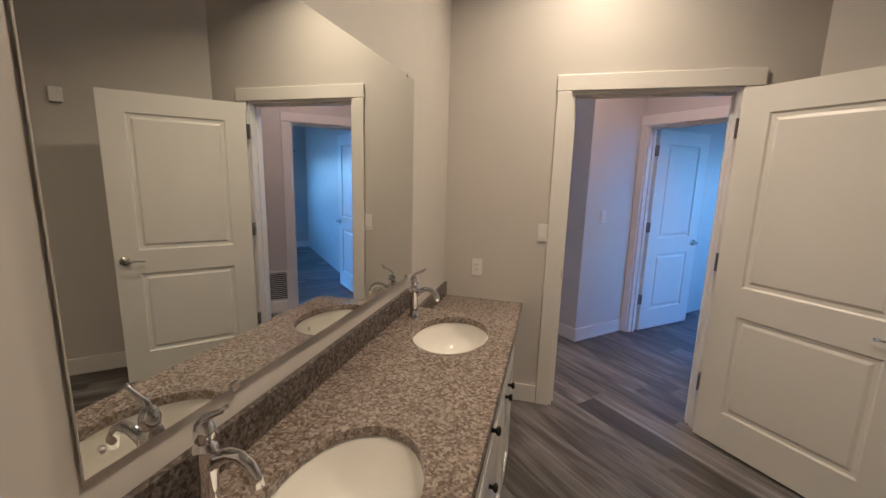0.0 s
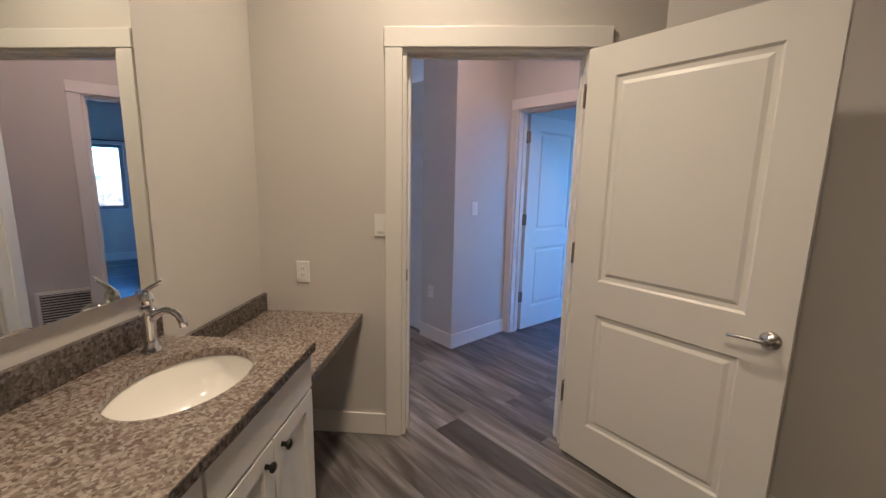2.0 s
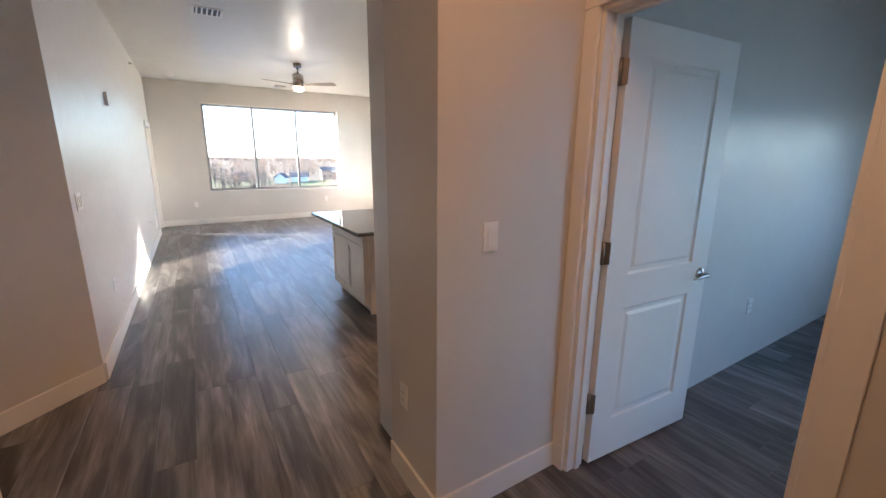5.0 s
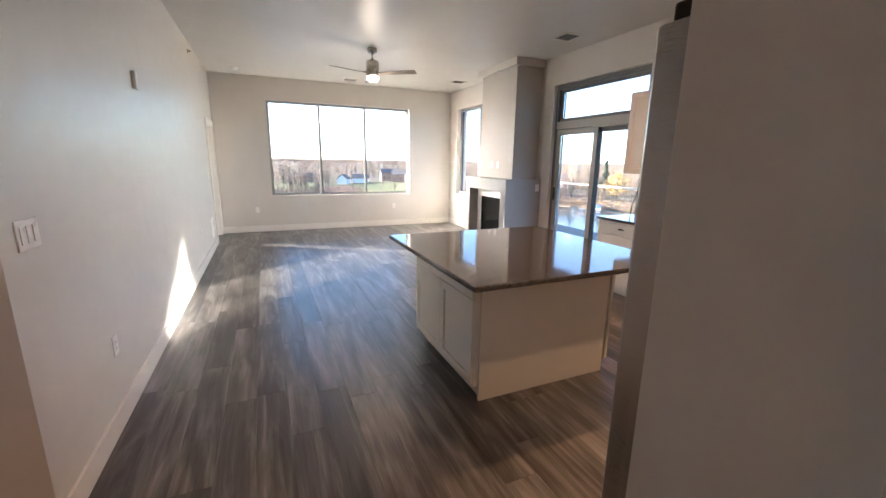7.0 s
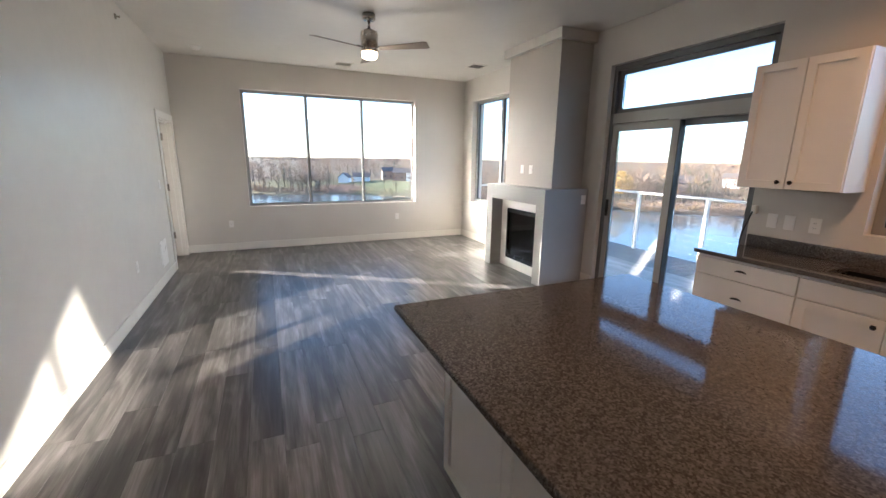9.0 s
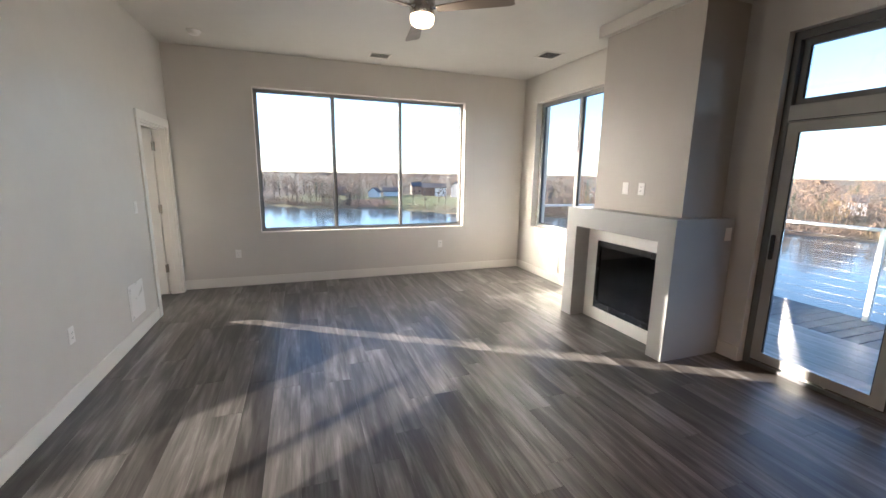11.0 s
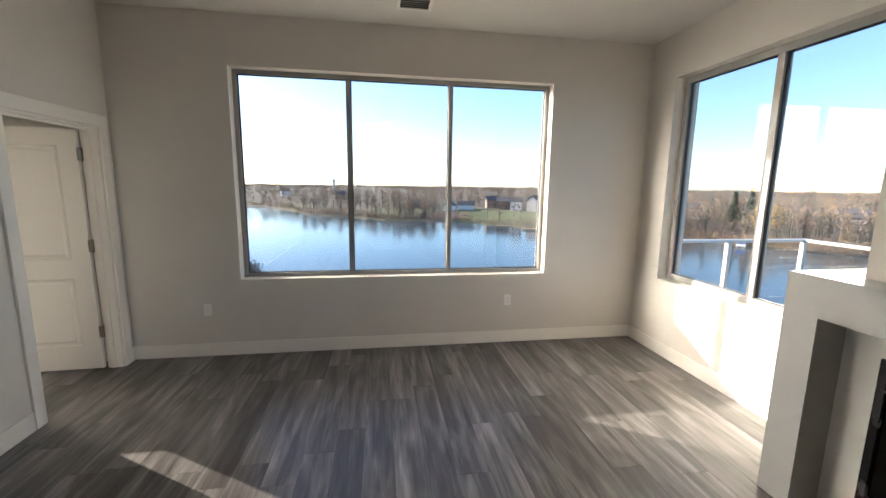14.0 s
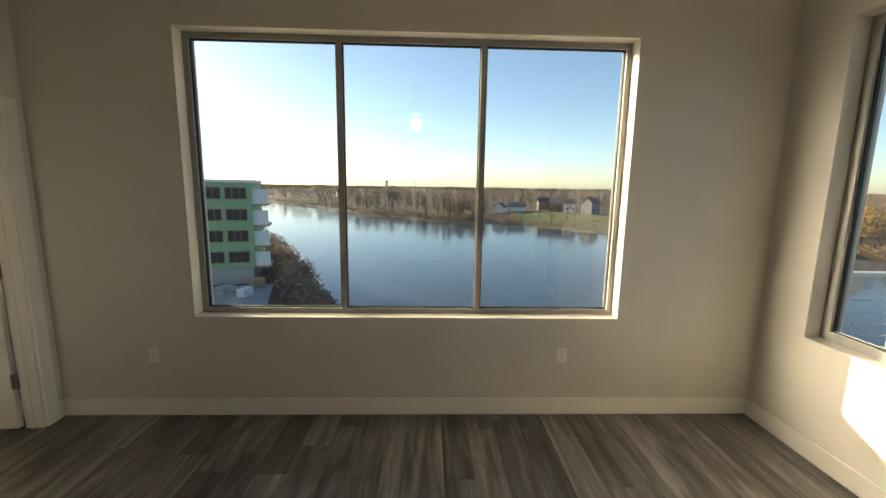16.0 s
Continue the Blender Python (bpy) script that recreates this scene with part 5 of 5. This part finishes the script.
for b, r, w in ((-21.5, 160, 7), (-17.5, 168, 5), (-41.5, 150, 6), (-50, 150, 6)):
    x, y = polar(b, r)
    pier = thing("pier", "low pale timber pier at the far shore", "pier", pose(x, y, ZW, 0, 0, b), group="far shore piers")
    part("deck", boxes((-w / 2, w / 2, -1.0, 1.0, 0.45, 0.65)), BARE, pier)
    for px in (-w / 2 + 0.2, w / 2 - 0.2):
        part("post", boxes((px - 0.12, px + 0.12, -0.9, -0.66, -1.5, 0.449)), BARE, pier)

# apartment block under construction on the near bank
GREEN = painted("green_sheathing", (0.22, 0.36, 0.21), 0.6, 2, 0.1, 0.12)
CONC = painted("concrete", (0.36, 0.35, 0.33), 0.9, 2, 0.2, 0.12)
GX, GY = polar(29.6, 74)
GZ = land(*polar(27.5, 66)) - 0.4
apt = thing("apartment_block", "apartment block under construction in green sheathing", "apartment building", pose(GX, GY, GZ, 0, 0, 17))
bw, bd, fl, nf = 17.0, 14.0, 3.15, 4
part("wall", boxes((-bw / 2, bw / 2, -bd / 2, bd / 2, 3.0, 3.0 + fl * nf)), GREEN, apt, "green sheathed upper storeys")
part("ground_storey", boxes((-bw / 2 + 0.3, bw / 2 - 0.3, -bd / 2 + 0.3, bd / 2 - 0.3, -1.5, 2.995)), CONC, apt, "grey concrete ground storey")
part("roof", boxes((-bw / 2 - 0.2, bw / 2 + 0.2, -bd / 2 - 0.2, bd / 2 + 0.2, 3.0 + fl * nf + 0.005, 3.4 + fl * nf)), SIDING[0], apt, "pale parapet")
for f in range(nf):
    z = 3.0 + fl * f
    for x, ww in ((-6.6, 1.6), (-3.6, 2.9), (0.2, 1.6), (3.0, 2.9), (6.4, 2.9)):
        wd = part("window", boxes((x - ww / 2, x + ww / 2, -bd / 2 - 0.10, -bd / 2 - 0.005, z + 0.7, z + 2.5)), BARE, apt)
        for k in range(2 if ww < 2 else 3):
            n = 2 if ww < 2 else 3
            a = x - ww / 2 + 0.08 + k * (ww - 0.08) / n
            part("pane", boxes((a, a + (ww - 0.08) / n - 0.08, -bd / 2 - 0.13, -bd / 2 - 0.102, z + 0.8, z + 2.4)), PANEGLASS, wd)
    bal = part("balcony", boxes((bw / 2 + 0.005, bw / 2 + 2.2, -bd / 2 + 0.5, -bd / 2 + 5.5, z - 0.25, z)), BARE, apt, "bare timber balcony")
    part("panel", boxes((bw / 2 + 0.006, bw / 2 + 2.1, -bd / 2 + 0.6, -bd / 2 + 0.7, z + 0.01, z + 2.2)), SIDING[0], bal)
yard = structure("road", boxes((-19, 11, -24, -8.2, 0.15, 0.5)), CONC, "grey gravel and concrete construction yard", "yard", pose(GX, GY, GZ, 0, 0, 17))
for k in range(9):
    px, py = rng.uniform(-4, 10), rng.uniform(-21, -9)
    bw2, bh2 = rng.uniform(1.2, 2.6), rng.uniform(0.6, 1.4)
    pile = thing("material_stack", "pallet stack of building material in the yard", "pallet stack", pose(GX, GY, GZ + 0.501, 0, 0, 17) @ pose(px, py, 0, 0, 0, rng.uniform(0, 60)),
                 boxes((-bw2 / 2, bw2 / 2, -0.6, 0.6, 0.15, bh2), (-bw2 / 2, bw2 / 2, -0.5, -0.3, 0, 0.149), (-bw2 / 2, bw2 / 2, 0.3, 0.5, 0, 0.149), bevel=0.03), rng.choice((BARE, SIDING[0], CONC)), "yard stacks")


# ---- floor planks, laid towards the picture window ----
PW, PL = 0.182, 1.22
floor_ob = bpy.data.objects["floor"]


def plank_verts(x0, x1, y0, y1):
    c, t = 0.0009, 0.0008
    lo = [(x0, y0, -0.006), (x1, y0, -0.006), (x1, y1, -0.006), (x0, y1, -0.006)]
    mi = [(x0, y0, -t), (x1, y0, -t), (x1, y1, -t), (x0, y1, -t)]
    hi = [(x0 + c, y0 + c, 0), (x1 - c, y0 + c, 0), (x1 - c, y1 - c, 0), (x0 + c, y1 - c, 0)]
    return lo + mi + hi


PF = [(8, 9, 10, 11)] + [(a + k, a + (k + 1) % 4, b + (k + 1) % 4, b + k) for a, b in ((0, 4), (4, 8)) for k in range(4)]
plank_mesh = bpy.data.meshes.new("plank")
plank_mesh.from_pydata(plank_verts(-PW / 2 + 0.0004, PW / 2 - 0.0004, -PL / 2 + 0.0004, PL / 2 - 0.0004), [], PF)
plank_mesh.materials.append(PLANK)
prng = random.Random(11)
rest_v, rest_f, single = [], [], 0
cols = int(math.ceil(10.8 / PW))
for i in range(cols):
    cx = -4.40 + PW * (i + 0.5)
    y = -14.95 - prng.random() * PL
    while y < -0.3:
        cy = y + PL / 2
        near = (0 < cx < 5.0 and -9.4 < cy < -0.3) or (-0.9 < cx < 2.1 and -12.0 < cy <= -9.4)
        if near and single < 300:
            o = new("plank", plank_mesh)
            o.parent = floor_ob
            o.location = (cx, cy, 0)
            single += 1
        else:
            k = len(rest_v)
            rest_v += plank_verts(cx - PW / 2 + 0.0004, cx + PW / 2 - 0.0004, y + 0.0004, y + PL - 0.0004)
            rest_f += [tuple(k + j for j in f) for f in PF]
        y += PL
rest = bpy.data.meshes.new("planks")
rest.from_pydata(rest_v, [], rest_f)
rest.materials.append(PLANK)
ro = new("planks", rest)
ro.parent = floor_ob
tagged(ro, kind="stuff")
